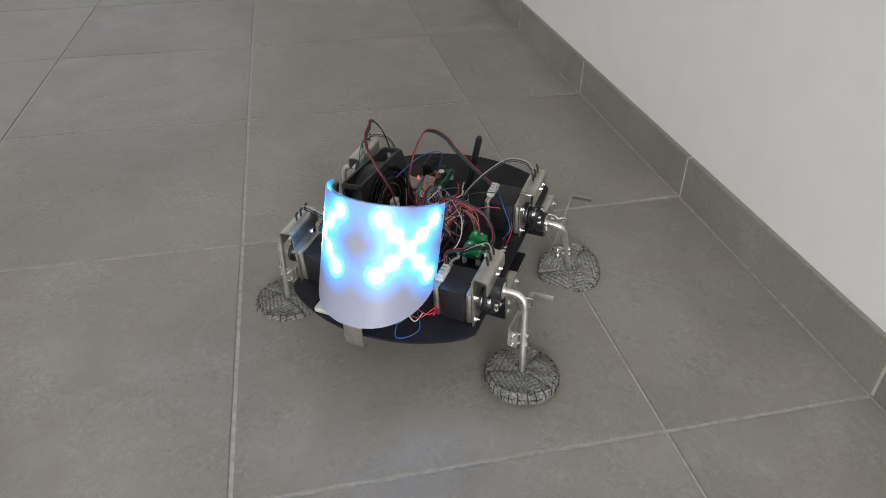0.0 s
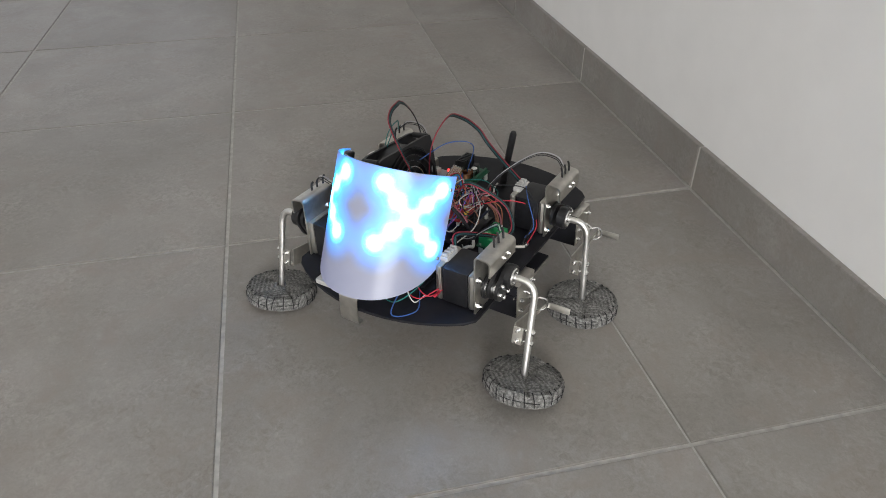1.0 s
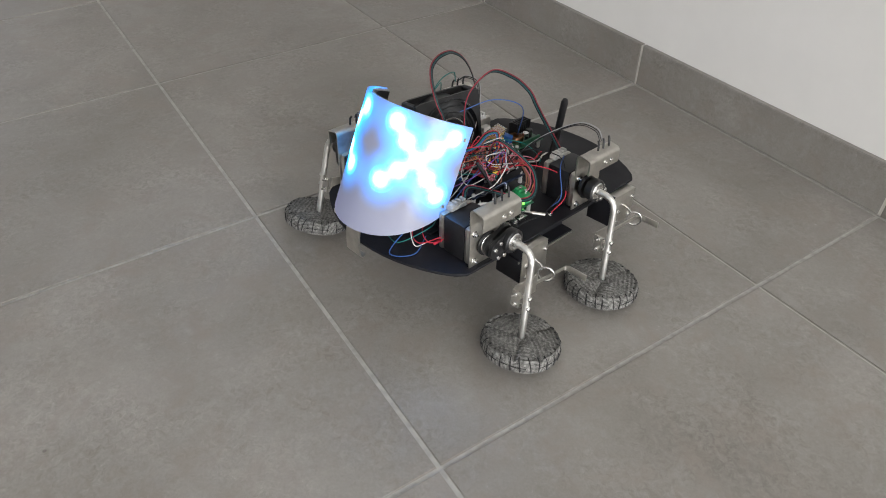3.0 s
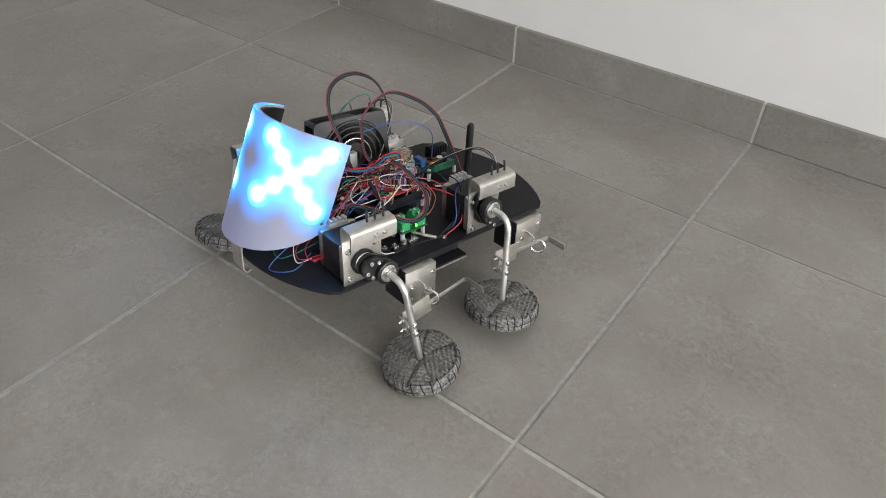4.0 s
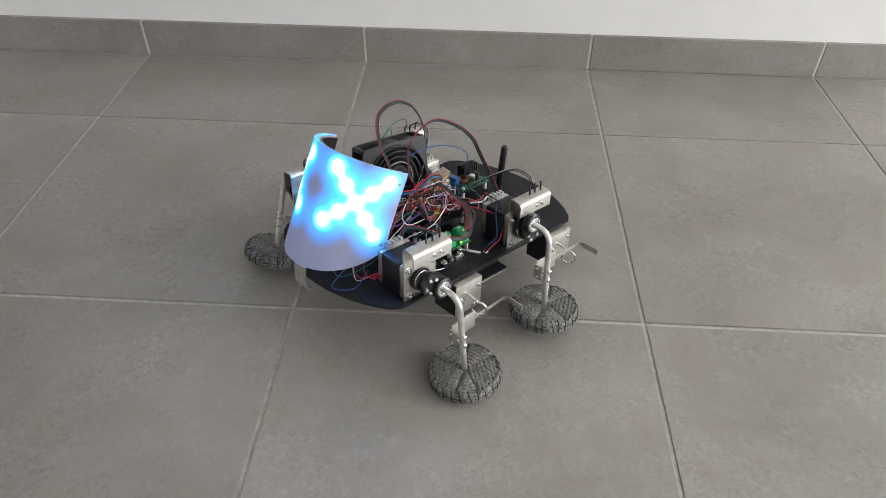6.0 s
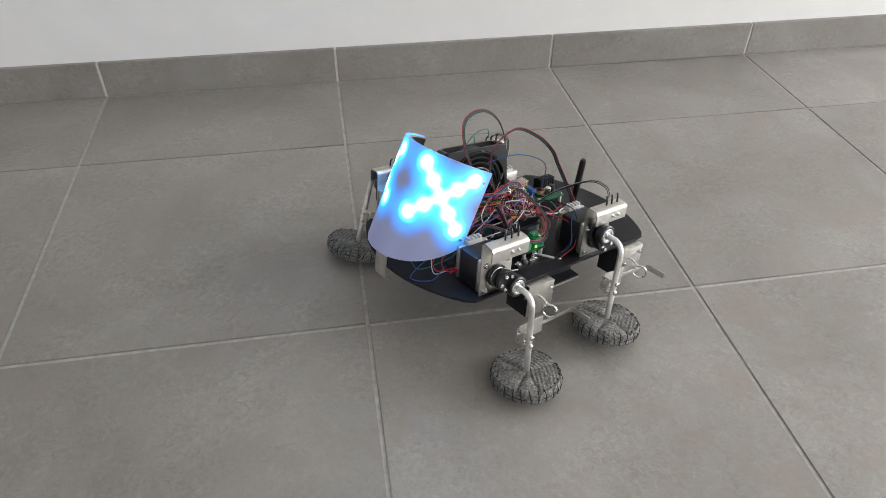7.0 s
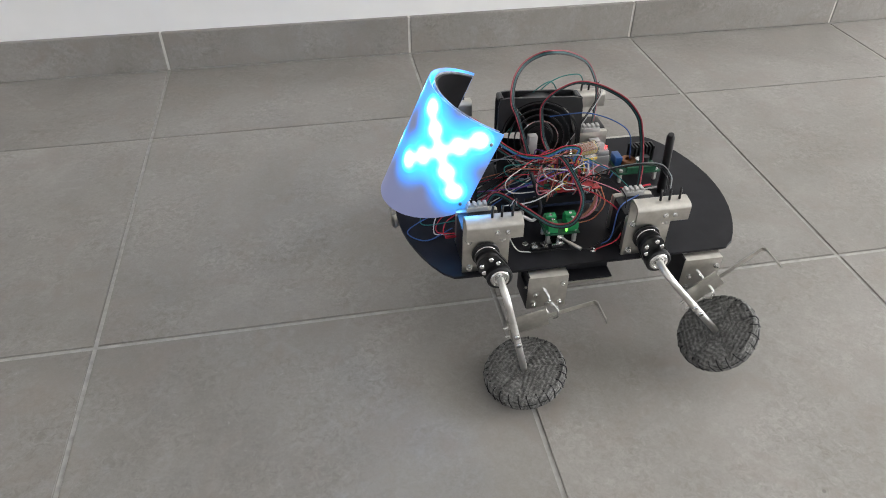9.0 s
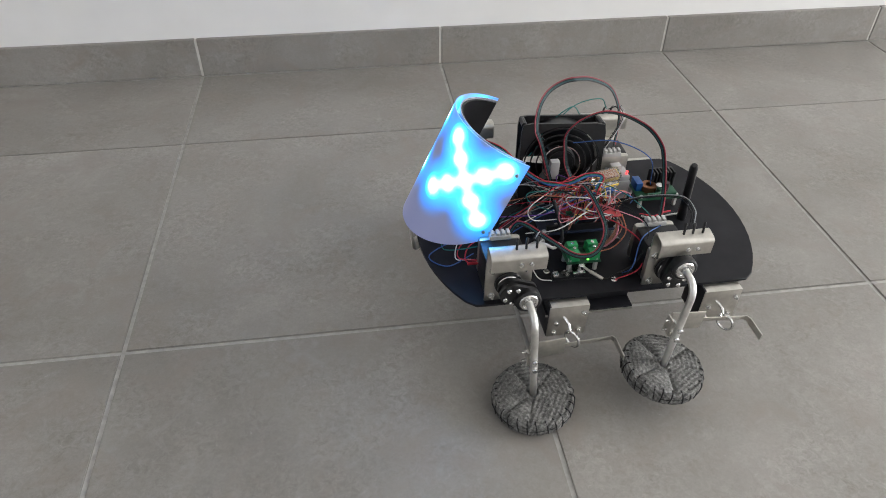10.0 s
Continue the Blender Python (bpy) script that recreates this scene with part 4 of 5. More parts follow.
ribbon([(0.072, 0.066, 0.026), (0.06, 0.062, 0.034), (0.035, 0.08, 0.025), (0.01, 0.092, 0.012), (-0.012, 0.09, 0.012), (-0.024, 0.075, 0.028), (-0.018, 0.05, 0.045), (-0.012, 0.03, 0.05), (-0.02, 0.012, 0.02)], FOUR, label="flat four-core cable looping over the deck")
ribbon([(0.078, -0.034, 0.07), (0.06, -0.024, 0.064), (0.04, -0.01, 0.047), (0.018, 0.004, 0.038), (-0.005, 0.006, 0.037), (-0.028, 0.0, 0.041), (-0.044, 0.002, 0.039), (-0.036, 0.012, 0.03), (-0.03, 0.02, 0.012)], ("red", "black", "green", "blue"), label="flat cable from the face panel")
ribbon([(0.08, -0.064, 0.026), (0.07, -0.05, 0.04), (0.04, -0.03, 0.03), (0.01, -0.01, 0.014)], FOUR, label="flat four-core cable")
part("cable_plug", boxes(((-0.006, -0.034, 0.02), (0.004, -0.026, 0.042)), bevel=0.001), WHITE_PLASTIC, ROBOT, "white cable plug")

rnd = random.Random(21)
NAMES = ["red", "black", "pink", "white", "green", "orange", "grey", "blue", "violet", "pink", "black", "white", "orange", "red", "brown", "grey", "black"]
for k in range(40):
    a = Vector((rnd.uniform(-0.05, 0.014), rnd.uniform(-0.012, 0.032), rnd.uniform(0.008, 0.014)))
    if k % 5 < 2:      # wide loops from one header to another
        e = Vector((rnd.uniform(-0.05, 0.02), rnd.choice((-0.016, 0.034)), 0.003))
        bow = Vector((rnd.uniform(0.012, 0.05), rnd.uniform(-0.025, 0.03), rnd.uniform(0.0, 0.022)))
        mids = [a + Vector((0.003, 0, 0.018)), (a * 0.6 + e * 0.4) + bow + Vector((0, 0, 0.012)), (a * 0.3 + e * 0.7) + bow * 0.9 + Vector((0, 0, 0.004))]
    elif k % 5 < 4:    # a bundle that runs under the face panel
        e = Vector((rnd.uniform(0.062, 0.074), rnd.uniform(-0.04, 0.034), rnd.uniform(-0.02, -0.008)))
        mids = [a + Vector((0.004, rnd.uniform(-0.006, 0.008), rnd.uniform(0.014, 0.026))), a * 0.5 + e * 0.5 + Vector((0.004, rnd.uniform(-0.012, 0.016), rnd.uniform(0.016, 0.032)))]
    else:              # leads to the boards at the back
        e = Vector((rnd.uniform(-0.108, -0.07), rnd.uniform(-0.03, 0.04), -0.012))
        mids = [a + Vector((-0.002, 0.004, rnd.uniform(0.012, 0.026))), a * 0.5 + e * 0.5 + Vector((0, rnd.uniform(-0.01, 0.014), rnd.uniform(0.012, 0.026)))]
    part("jumper_wire", tube(spline([a, *mids, e + Vector((0, 0, 0.009)), e], 6), 0.00055, 6), WIRE[NAMES[k % len(NAMES)]], ROBOT)
for pts, col in (([(-0.03, 0.03, 0.012), (-0.045, 0.06, 0.02), (-0.062, 0.085, 0.012), (-0.058, 0.098, -0.008), (-0.035, 0.098, DECK + 0.002)], "red"),
                 ([(-0.03, 0.028, 0.01), (-0.05, 0.04, 0.03), (-0.066, 0.08, 0.03), (-0.055, 0.095, 0.0), (-0.03, 0.094, DECK + 0.002)], "black"),
                 ([(-0.085, 0.07, 0.022), (-0.06, 0.085, 0.02), (-0.05, 0.098, -0.005), (-0.045, 0.09, DECK + 0.002)], "blue"),
                 ([(0.035, 0.09, DECK + 0.002), (0.02, 0.094, DECK + 0.004), (0.0, 0.092, DECK + 0.003), (-0.035, 0.096, DECK + 0.002), (-0.06, 0.09, DECK + 0.004)], "black"),
                 ([(0.03, 0.092, DECK + 0.003), (0.045, 0.09, DECK + 0.008), (0.05, 0.07, 0.0), (0.03, 0.05, 0.0)], "white"),
                 ([(-0.024, 0.07, -0.006), (-0.045, 0.06, -0.01), (-0.06, 0.05, 0.0), (-0.062, 0.03, 0.008)], "orange"),
                 ([(-0.024, 0.066, -0.006), (-0.045, 0.054, -0.008), (-0.057, 0.045, 0.004), (-0.055, 0.028, 0.01)], "brown"),
                 ([(-0.12, -0.03, 0.0), (-0.1, -0.01, 0.05), (-0.06, -0.02, 0.068), (-0.02, -0.035, 0.06)], "blue"),
                 ([(-0.05, -0.1, 0.055), (-0.03, -0.08, 0.078), (0.0, -0.07, 0.06), (0.02, -0.05, 0.03)], "green"),
                 ([(-0.085, -0.11, 0.056), (-0.07, -0.1, 0.075), (-0.03, -0.088, 0.07), (0.02, -0.06, 0.03)], "green"),
                 ([(0.075, 0.03, DECK + 0.01), (0.1, 0.045, DECK + 0.016), (0.13, 0.03, DECK + 0.004), (0.125, 0.0, DECK + 0.003)], "green"),
                 ([(0.075, 0.02, DECK + 0.01), (0.105, 0.03, DECK + 0.02), (0.146, 0.035, DECK + 0.002), (0.13, 0.055, DECK + 0.002), (0.1, 0.04, DECK + 0.003)], "blue"),
                 ([(0.08, 0.03, DECK + 0.02), (0.105, 0.04, DECK + 0.014), (0.112, 0.058, DECK + 0.01), (0.1, 0.068, DECK + 0.014)], "red"),
                 ([(0.08, 0.02, DECK + 0.02), (0.11, 0.03, DECK + 0.01), (0.118, 0.05, DECK + 0.008), (0.1, 0.066, DECK + 0.016)], "red"),
                 ([(0.08, 0.01, DECK + 0.02), (0.112, 0.03, DECK + 0.018), (0.12, 0.045, DECK + 0.003), (0.105, 0.05, DECK + 0.004)], "white"),
                 ([(-0.018, 0.03, 0.012), (-0.01, 0.05, 0.03), (0.02, 0.06, 0.02), (0.05, 0.05, 0.01)], "white"),
                 ([(-0.02, 0.034, 0.02), (-0.008, 0.045, 0.03), (0.004, 0.05, 0.012), (0.008, 0.05, -0.004)], "black")):
    part("wire", tube(spline(pts, 8), 0.00062, 7), WIRE[col], ROBOT)
part("sleeved_lead", tube(spline([(0.046, 0.05, -0.008), (0.04, 0.056, 0.001), (0.03, 0.058, 0.0), (0.02, 0.058, -0.006), (0.012, 0.054, -0.003)], 8), 0.0017, 10), WIRE["white"], ROBOT, "thick white lead")
part("sleeve", tube(spline([(0.012, 0.054, -0.003), (0.0105, 0.05, 0.006), (0.014, 0.04, 0.022), (0.017, 0.03, 0.034)], 8), 0.0021, 10), WIRE["black"], ROBOT, "black heat-shrink sleeve")
for k, col in enumerate(("brown", "brown", "pink")):
    part("lead", tube(spline([(-0.02, 0.058 + 0.003 * k, -0.004), (-0.034, 0.058 + 0.003 * k, -0.006 + 0.001 * k), (-0.048, 0.048 + 0.003 * k, 0.0), (-0.056, 0.034 + 0.002 * k, 0.004)], 7), 0.0009, 7), WIRE[col], ROBOT)
for k, col in enumerate(("red", "black", "white")):
    part("board_lead", tube(spline([(-0.138 - 0.003 * k, -0.004 + 0.003 * k, DECK + 0.002), (-0.128, 0.0 + 0.003 * k, DECK + 0.004), (-0.115, 0.004 + 0.003 * k, DECK + 0.003), (-0.1, -0.002 + 0.002 * k, DECK + 0.003)], 6), 0.0011, 6), WIRE[col], ROBOT)
for x in (0.103, 0.106):
    part("wire_end", boxes(((x - 0.004, 0.064, DECK + 0.011), (x + 0.006, 0.0665, DECK + 0.0135)), bevel=0.0004), WIRE["red"], ROBOT, "red plug")

# the parts above are drawn a little under size
SIZE = 1.013
for me in {ob.data for ob in ROBOT.children_recursive}:
    me.transform(Matrix.Scale(SIZE, 4))

# ---- tiles of the floor and the skirting ----
FULL = tile_mesh("tile_full", TILE - JOINT, TILE - JOINT, 0.009, STONE)
SHORT = tile_mesh("tile_cut", TILE - JOINT, CUT - JOINT / 2, 0.009, STONE)
rnd = random.Random(5)
for i in range(-9, 11):
    x = (i - 0.5) * TILE
    for j in range(0, 9):
        y = -CUT / 2 - JOINT / 4 if j == 0 else -CUT - (j - 0.5) * TILE
        t = new("tile", SHORT if j == 0 else FULL)
        t.parent = floor
        t.matrix_basis = pose(x, y, rnd.uniform(-0.0003, 0.0002), 0, 0, 180 * rnd.randint(0, 1) if j else 0)
SKIRT = tile_mesh("skirting_tile", TILE - 0.0045, 0.0705, 0.0085, STONE)
skirting = tagged(link_mesh("baseboard", boxes(((X0, 0.0015, 0.0), (X1, Y1, 0.0695))), GROUT_WHITE, smooth=0), "stoneware skirting tiles with white joints", "skirting", kind="structure")
for i in range(-9, 11):
    t = new("skirting_tile", SKIRT)
    t.parent = skirting
    t.matrix_basis = pose((i - 0.5) * TILE, rnd.uniform(-0.0004, 0.0003), 0.0358, 90, 0, 0)

# ---- movement ----
GAIT = [
    (0, -0.2618, -0.4648, 0.1111, 0.1, 5.9, -34.2, 104, -8.7, -115, 19.2),
    (0.1, -0.2655, -0.4600, 0.1107, 0, 6.7, -35.4, 92, -10.5, -131, 19.7),
    (0.2, -0.2693, -0.4551, 0.1099, 0.1, 7, -36.7, 79, -11.7, -147, 17.7),
    (0.3, -0.2732, -0.4502, 0.1084, 0.4, 6.8, -38.1, 67, -12.5, -164, 13.7),
    (0.4, -0.2814, -0.4450, 0.1087, 1.3, 3.3, -39, 31, -6.5, -185, 12.3),
    (0.5, -0.2850, -0.4434, 0.1096, 2.3, -1.2, -40, -5, 1.2, -206, 11.9),
    (0.6, -0.2885, -0.4369, 0.1087, 3.3, -4.9, -43.2, -30, 6.8, -233, 0.5),
    (0.7, -0.2891, -0.4329, 0.1086, 4.1, -7.9, -46.2, -56, 12.1, -259, -7.1),
    (0.8, -0.2725, -0.4516, 0.1134, 3.7, -8.3, -46.1, -110, 16.6, -285, -7.3),
    (0.9, -0.2737, -0.4502, 0.1140, 2.4, -4.7, -45.2, -165, 2.5, -311, -5.4),
    (1, -0.2891, -0.4362, 0.1042, 1.7, -0.1, -44.4, -219, -15.1, -337, -2.2),
    (1.1, -0.2808, -0.4569, 0.1079, 2, 2.5, -48.4, -236, -15.2, -387, 8.7),
    (1.2, -0.2698, -0.4771, 0.1159, 1.4, 5.2, -52.7, -253, -14.1, -437, 19.7),
    (1.3, -0.2685, -0.4724, 0.1173, 0.8, 6.2, -53.8, -288, -11.9, -471, 26.6),
    (1.4, -0.2661, -0.4705, 0.1176, 1, 4.4, -55, -324, -6.5, -505, 25.8),
    (1.5, -0.2620, -0.4732, 0.1154, 1.8, 0.7, -56.2, -359, 0.7, -539, 16.3),
    (1.6, -0.2672, -0.4655, 0.1135, 3.3, -3.8, -60.1, -398, 5.9, -569, 2.3),
    (1.7, -0.2689, -0.4646, 0.1121, 4.3, -6.9, -63.6, -438, 10.1, -599, -7.2),
    (1.8, -0.2610, -0.4799, 0.1131, 3.9, -7.6, -63.2, -478, 13.9, -632, -8.8),
    (1.9, -0.2605, -0.4786, 0.1128, 2.9, -5.6, -62.6, -519, 6, -666, -6.5),
    (2, -0.2657, -0.4657, 0.1091, 1.8, -1.9, -62.2, -559, -6, -699, -1.6),
    (2.1, -0.2697, -0.4831, 0.1056, 2.7, 1.8, -65.8, -587, -12.5, -745, 14),
    (2.2, -0.2699, -0.5013, 0.1074, 3.1, 5, -69.9, -615, -15.2, -790, 29.8),
    (2.3, -0.2644, -0.5013, 0.1108, 2.3, 6.1, -71.2, -646, -12.9, -826, 34.1),
    (2.4, -0.2590, -0.5036, 0.1121, 2.2, 4.7, -72.5, -676, -8.1, -862, 30.7),
    (2.5, -0.2542, -0.5090, 0.1100, 2.8, 1.3, -73.8, -707, -1.8, -898, 17.4),
    (2.6, -0.2558, -0.4994, 0.1097, 4.5, -3.6, -77.6, -750, 4, -928, 5.3),
    (2.7, -0.2554, -0.4994, 0.1106, 5.5, -7.2, -80.9, -793, 9, -958, -2.3),
    (2.8, -0.2545, -0.4995, 0.1109, 5.6, -8, -83.5, -836, 8.5, -987, -5.6),
    (2.9, -0.2515, -0.5049, 0.1106, 4.2, -6.4, -81.8, -876, 3.9, -1016, -5.5),
    (3, -0.2506, -0.4965, 0.1062, 2.9, -3.5, -80.2, -917, -5.7, -1044, -3.4),
    (3.1, -0.2603, -0.5076, 0.1055, 3.5, -0.6, -83.5, -941, -11.5, -1073, 3.5),
    (3.2, -0.2673, -0.5203, 0.1086, 3.9, 2.4, -87.1, -965, -14.5, -1102, 11.1),
    (3.3, -0.2674, -0.5172, 0.1202, 3.6, 4.6, -89.5, -998, -13.8, -1136, 18.8),
    (3.4, -0.2669, -0.5176, 0.1194, 3.5, 5, -92.3, -1031, -9.8, -1171, 25.3),
    (3.5, -0.2671, -0.5223, 0.1173, 3.7, 3.4, -95.1, -1064, -3.9, -1206, 27.1),
    (3.6, -0.2687, -0.5321, 0.1165, 4.2, 0.3, -97.6, -1097, 3, -1240, 19.1),
    (3.7, -0.2724, -0.5470, 0.1158, 4.8, -3.2, -99.7, -1130, 10, -1275, 6.1),
    (3.8, -0.2778, -0.5656, 0.1154, 5.3, -5.9, -101.2, -1163, 15.5, -1310, -2.4),
    (3.9, -0.2828, -0.5819, 0.1126, 5.7, -6.8, -102.3, -1197, 16.9, -1345, -4.8),
    (4, -0.2848, -0.5862, 0.1074, 5.6, -5.5, -103.3, -1230, 10.1, -1379, -2.5),
    (4.1, -0.2827, -0.5796, 0.1029, 5.2, -2.4, -104.4, -1263, -1.7, -1414, 2.8),
    (4.2, -0.2787, -0.5727, 0.1107, 4.6, 1.5, -105.9, -1296, -10.6, -1449, 9.9),
    (4.3, -0.2747, -0.5693, 0.1077, 3.9, 4.9, -107.9, -1329, -14, -1483, 17.6),
    (4.4, -0.2690, -0.5786, 0.1139, 1.8, 7.3, -109.3, -1364, -11.7, -1549, 31),
    (4.5, -0.2667, -0.5871, 0.1107, 1.7, 3.9, -110.1, -1400, -6.1, -1615, 19.5),
    (4.6, -0.2633, -0.5779, 0.1087, 3.6, -1.5, -112.6, -1444, 1.3, -1645, 7.1),
    (4.7, -0.2645, -0.5791, 0.1082, 5, -6.4, -114.9, -1487, 9.5, -1674, -1.1),
    (4.8, -0.2683, -0.5875, 0.1091, 5.4, -8.9, -116.5, -1531, 15.4, -1704, -4.7),
    (4.9, -0.2678, -0.5884, 0.1095, 5, -8.3, -117.5, -1575, 12.1, -1734, -5),
    (5, -0.2556, -0.5690, 0.1045, 4.2, -5.2, -118.3, -1619, -3.4, -1764, -2.9),
    (5.1, -0.2629, -0.5727, 0.1032, 4, -1.3, -119.7, -1645, -11.4, -1782, 0.8),
    (5.2, -0.2706, -0.5778, 0.1037, 4, 2.5, -121.4, -1670, -16, -1800, 4.9),
    (5.3, -0.2744, -0.5901, 0.1058, 3.2, 5.7, -123.6, -1698, -16.1, -1854, 18.9),
    (5.4, -0.2790, -0.6042, 0.1099, 2.4, 7, -126, -1726, -13.2, -1907, 29.7),
    (5.5, -0.2854, -0.6175, 0.1072, 2.8, 4.5, -128, -1754, -8.2, -1961, 23.7),
    (5.6, -0.2761, -0.6073, 0.1102, 3.7, 1.3, -129.5, -1798, -3.5, -1970, 22.1),
    (5.7, -0.2735, -0.6064, 0.1159, 3.9, -1.5, -130.9, -1842, 2.4, -1979, 20.5),
    (5.8, -0.2853, -0.6175, 0.1175, 4.5, -4.7, -132.7, -1877, 8.9, -2014, 7.6),
    (5.9, -0.2970, -0.6274, 0.1141, 5, -6.4, -133.9, -1913, 11.3, -2050, 1.2),
    (6, -0.2995, -0.6283, 0.1076, 5.3, -5.8, -134.9, -1948, 5, -2086, 0.5),
    (6.1, -0.2915, -0.6208, 0.1031, 5.3, -3.4, -136, -1983, -7.4, -2121, 3.6),
    (6.2, -0.2816, -0.6141, 0.1071, 5.1, 0, -137.6, -2018, -16.5, -2157, 9),
    (6.3, -0.2734, -0.6108, 0.1149, 4.9, 3, -139.7, -2053, -19.4, -2193, 15.5),
    (6.4, -0.2671, -0.6104, 0.1171, 4.9, 4.5, -142.5, -2089, -17.4, -2228, 21.9),
    (6.5, -0.2641, -0.6128, 0.1161, 5.1, 3.8, -145.5, -2124, -12.2, -2264, 26),
    (6.6, -0.2661, -0.6178, 0.1153, 5.6, 1.1, -148.4, -2159, -5.3, -2300, 23),
    (6.7, -0.2743, -0.6247, 0.1102, 6.4, -2.7, -150.8, -2194, 2.3, -2335, 9.9),
    (6.8, -0.2882, -0.6334, 0.1071, 7.1, -6.2, -152.7, -2229, 9.3, -2371, -3.5),
    (6.9, -0.2901, -0.6346, 0.1065, 6.9, -8.2, -153.4, -2268, 9.9, -2413, -7.9),
    (7, -0.2797, -0.6308, 0.1034, 6.3, -7.4, -153.9, -2306, 1, -2455, -4.6),
    (7.1, -0.2816, -0.6288, 0.1033, 4.5, -3.6, -152.6, -2343, -7.5, -2474, -3.7),
    (7.2, -0.2825, -0.6253, 0.1028, 3.1, 0.2, -151.6, -2380, -12.5, -2493, -2.1),
    (7.3, -0.3004, -0.6348, 0.1011, 3.5, 2.8, -155.2, -2398, -13.9, -2545, 12.1),
    (7.4, -0.3192, -0.6475, 0.1049, 2.9, 5.7, -159.1, -2416, -13.9, -2597, 26.6),
    (7.5, -0.3380, -0.6601, 0.1060, 2.6, 6.2, -162.6, -2434, -12.5, -2649, 33.7),
    (7.6, -0.3223, -0.6559, 0.1072, 3.7, 4.6, -163.9, -2478, -8.1, -2669, 30.8),
    (7.7, -0.3148, -0.6538, 0.1098, 5, 1.2, -165.5, -2521, -0.6, -2689, 24.9),
    (7.8, -0.3180, -0.6544, 0.1133, 5.6, -2, -166.8, -2564, 7.7, -2709, 18.3),
    (7.9, -0.3157, -0.6531, 0.1120, 6.6, -5.9, -169.8, -2611, 11.5, -2744, 3.1),
    (8, -0.3033, -0.6503, 0.1075, 7.2, -6.9, -172, -2658, 4.8, -2780, -5.5),
    (8.1, -0.3082, -0.6498, 0.1054, 6.5, -5.1, -171.1, -2682, -1.8, -2810, -5.3),
    (8.2, -0.3095, -0.6495, 0.1032, 5.7, -2.2, -170.3, -2707, -9.3, -2841, -2.5),
    (8.3, -0.3115, -0.6495, 0.1036, 4.7, 1.4, -169.8, -2731, -14.8, -2871, 2),
    (8.4, -0.3400, -0.6515, 0.1092, 3.1, 6.3, -173.8, -2745, -14.2, -2937, 16),
    (8.5, -0.3699, -0.6538, 0.1141, 1, 9.4, -177.4, -2759, -12.6, -3004, 23.7),
    (8.6, -0.3624, -0.6555, 0.1149, 1.3, 8.1, -178, -2810, -10.5, -3003, 27.9),
    (8.7, -0.3641, -0.6578, 0.1192, 2.2, 3.9, -179.6, -2860, -1.9, -3002, 32.2),
    (8.8, -0.3697, -0.6589, 0.1251, 2.9, 0.3, -180.7, -2909, 6.5, -2999, 35),
    (8.9, -0.3879, -0.6612, 0.1321, 2.2, -1.4, -181.1, -2957, 14, -2996, 37.7),
    (9, -0.4035, -0.6649, 0.1377, 0.4, -0.1, -180.4, -3005, 13.5, -2994, 40.3),
    (9.1, -0.4073, -0.6664, 0.1342, -0.6, 1.9, -179.5, -3034, 5.9, -2996, 37.1),
    (9.2, -0.4029, -0.6669, 0.1280, -1.4, 4.2, -178.3, -3063, -4.8, -2998, 33.9),
    (9.3, -0.4042, -0.6692, 0.1257, -2.6, 6.2, -178.4, -3091, -10.2, -3007, 34.5),
    (9.4, -0.4078, -0.6706, 0.1237, -3.3, 7.3, -178.6, -3120, -11.3, -3017, 34.2),
    (9.5, -0.4136, -0.6716, 0.1230, -3.4, 7.3, -179, -3149, -8.8, -3026, 33.2),
    (9.6, -0.3923, -0.6657, 0.1223, -1.1, 5.3, -179.1, -3199, -4.9, -3043, 25.6),
    (9.7, -0.3834, -0.6599, 0.1241, 1.1, 1.3, -179.5, -3249, 3, -3060, 17),
    (9.8, -0.3952, -0.6612, 0.1281, 1.4, -2.3, -180.3, -3299, 11.7, -3085, 6.4),
    (9.9, -0.4129, -0.6633, 0.1306, 0.5, -3, -180, -3348, 15.6, -3110, -1.2),
    (10, -0.4091, -0.6652, 0.1305, -0.9, -0.8, -178.5, -3398, 4.2, -3135, -5.4),
]


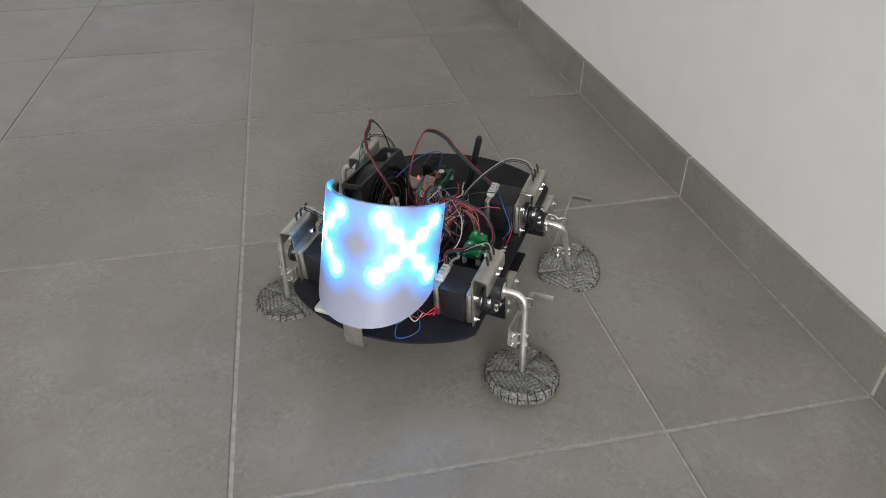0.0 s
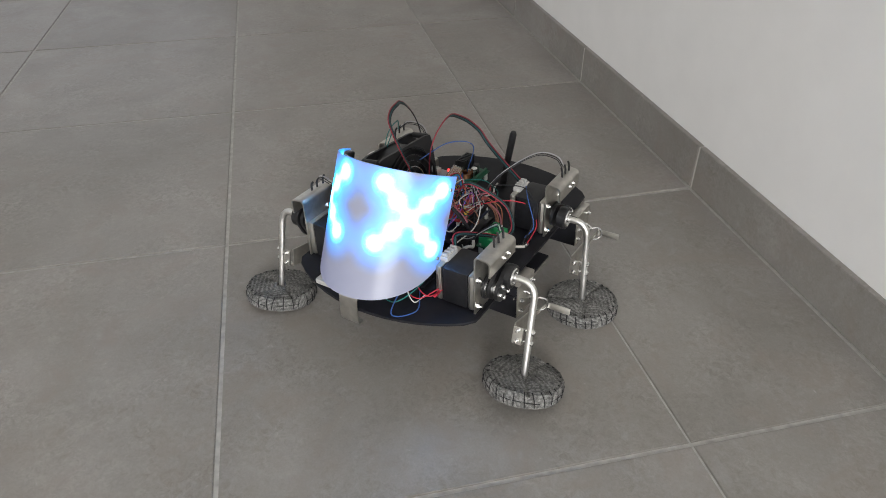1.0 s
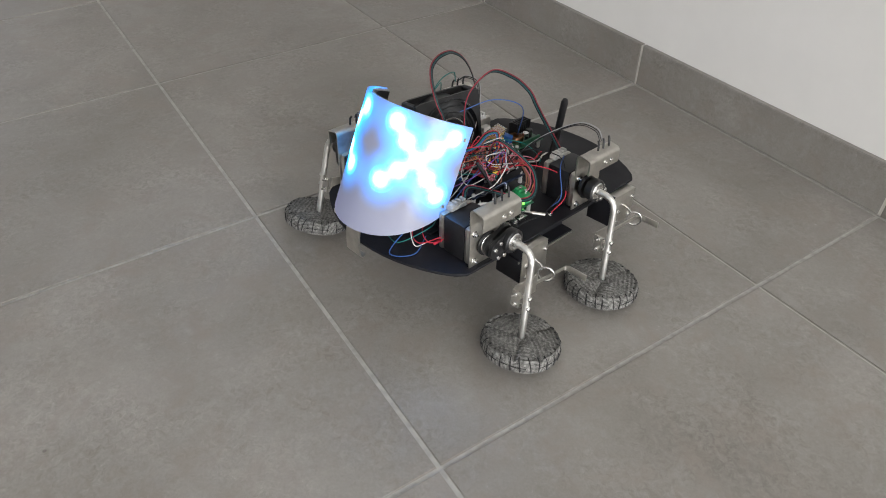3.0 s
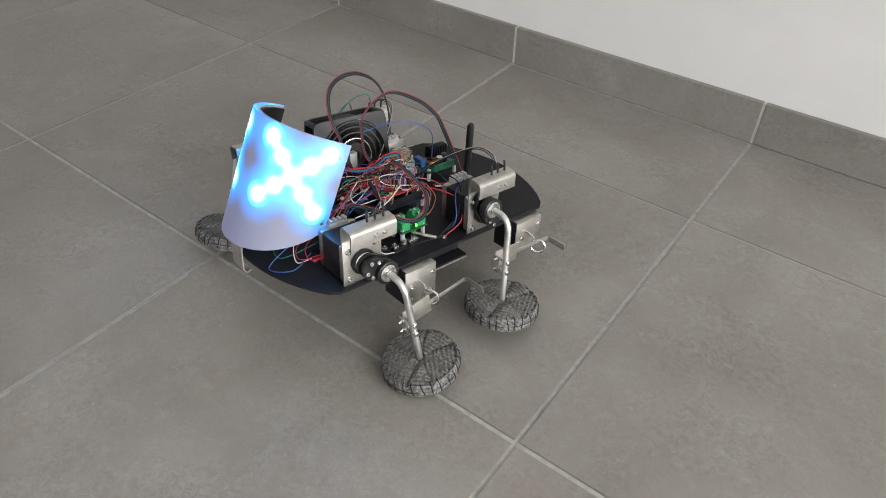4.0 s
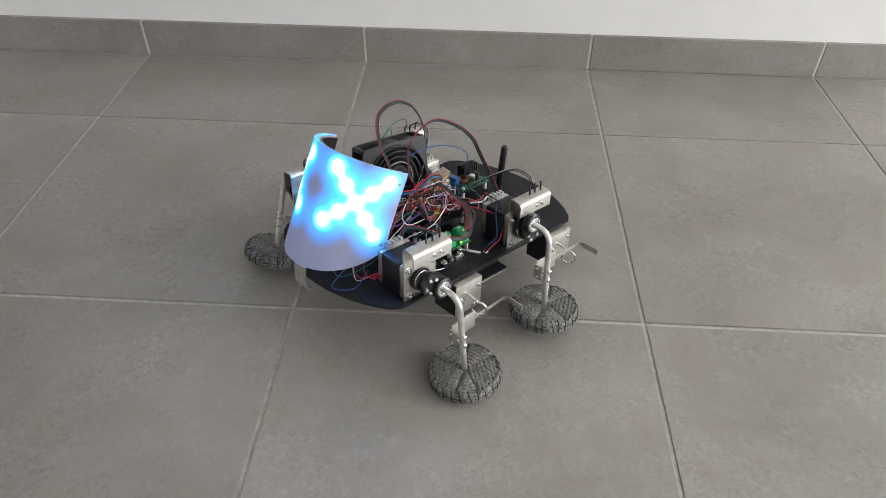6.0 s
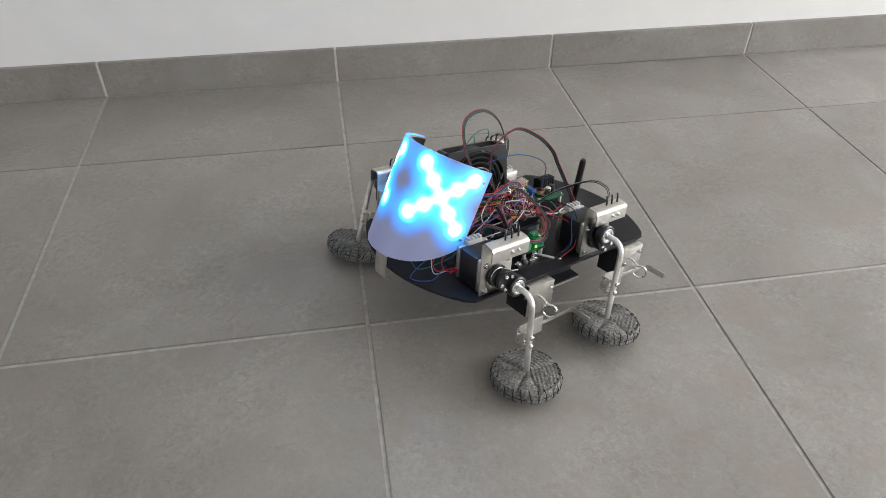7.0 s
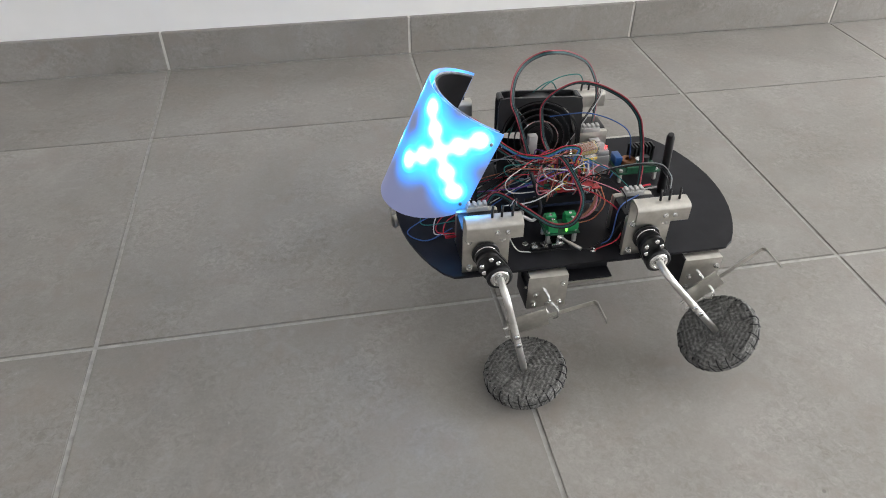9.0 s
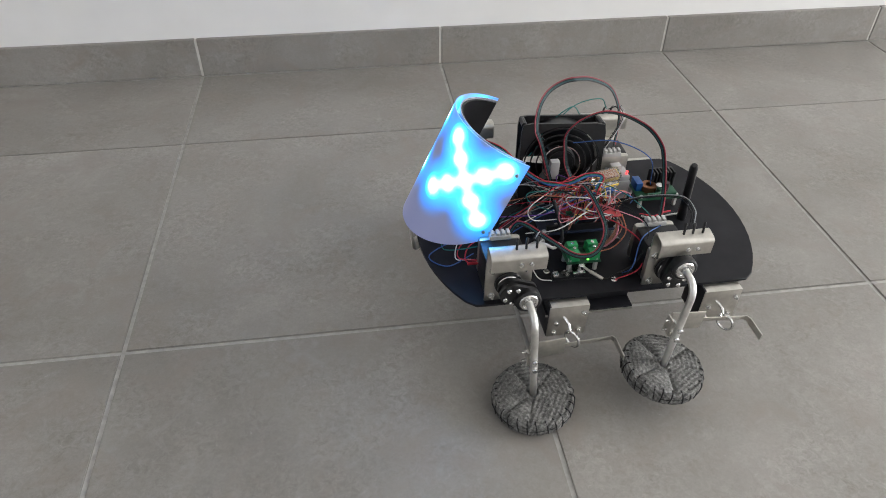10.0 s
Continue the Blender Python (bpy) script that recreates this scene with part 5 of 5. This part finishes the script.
def swing(mx, th):
    """The leg's lean for a crank angle: its guide strip, square to the rod, runs through the eye bolt."""
    hx, hz = SHAFT_R * math.cos(radians(th)), SHAFT_R * math.sin(radians(th))
    ex, ez = -0.062 - hx, -0.0545 - hz
    d = math.atan2(ez, ex) + math.acos(min(1.0, 0.056 / math.hypot(ex, ez)))
    return math.degrees(math.atan2(-math.cos(d), -math.sin(d)))


PLANT = 0.0005


def planted(body, mx, side, th):
    """The crank angle, from th upwards, that sets the foot's lowest edge on the floor."""
    def low(deg):
        a = radians(deg)
        leg = pose(mx + SHAFT_R * math.cos(a), side * HUB_Y, SHAFT_R * math.sin(a), 0, swing(mx, deg), 0)
        rim = [(0.036 * math.cos(k * math.pi / 8), side * FOOT_Y + 0.036 * math.sin(k * math.pi / 8), -LEG - PAD) for k in range(16)]
        return min((body @ (SIZE * (leg @ Vector(p)))).z for p in rim)
    best = th
    while low(best) < PLANT and best < th + 70:
        best += 2
    return best


def motions():
    bodies = [(r[0], pose(*r[1:7])) for r in GAIT]
    walk(ROBOT, bodies)
    for name, (crank, leg, mx, side) in MOVING.items():
        if side > 0:
            steps = [(r[7], r[8]) if name == "fl" else (r[9], r[10]) for r in GAIT]
        else:
            # these legs take half a turn at the start, stand while the others walk; the front one swings back near the end
            hold = [25 + 140 * max(0.0, 1 - t / 0.5) - (150 * min(1.0, max(0.0, (t - 8.0) / 0.6)) if mx > 0 else 0) for t, _ in bodies]
            lift = [planted(body, mx, side, th) - th if 0.5 < t < (8.0 if mx > 0 else 11) else 0 for (t, body), th in zip(bodies, hold)]
            soft_lift = [sum(lift[max(0, k - 2):k + 3]) / len(lift[max(0, k - 2):k + 3]) for k in range(len(lift))]
            steps = [(th + up, swing(mx, th + up)) for th, up in zip(hold, soft_lift)]
        turns, swings = [], []
        for r, (th, be) in zip(GAIT, steps):
            a = radians(th)
            turns.append((r[0], pose(SIZE * mx, 0, 0, 0, -th, 0)))
            swings.append((r[0], pose(SIZE * (mx + SHAFT_R * math.cos(a)), SIZE * side * HUB_Y, SIZE * SHAFT_R * math.sin(a), 0, be, 0)))
        walk(crank, turns)
        walk(leg, swings)


motions()
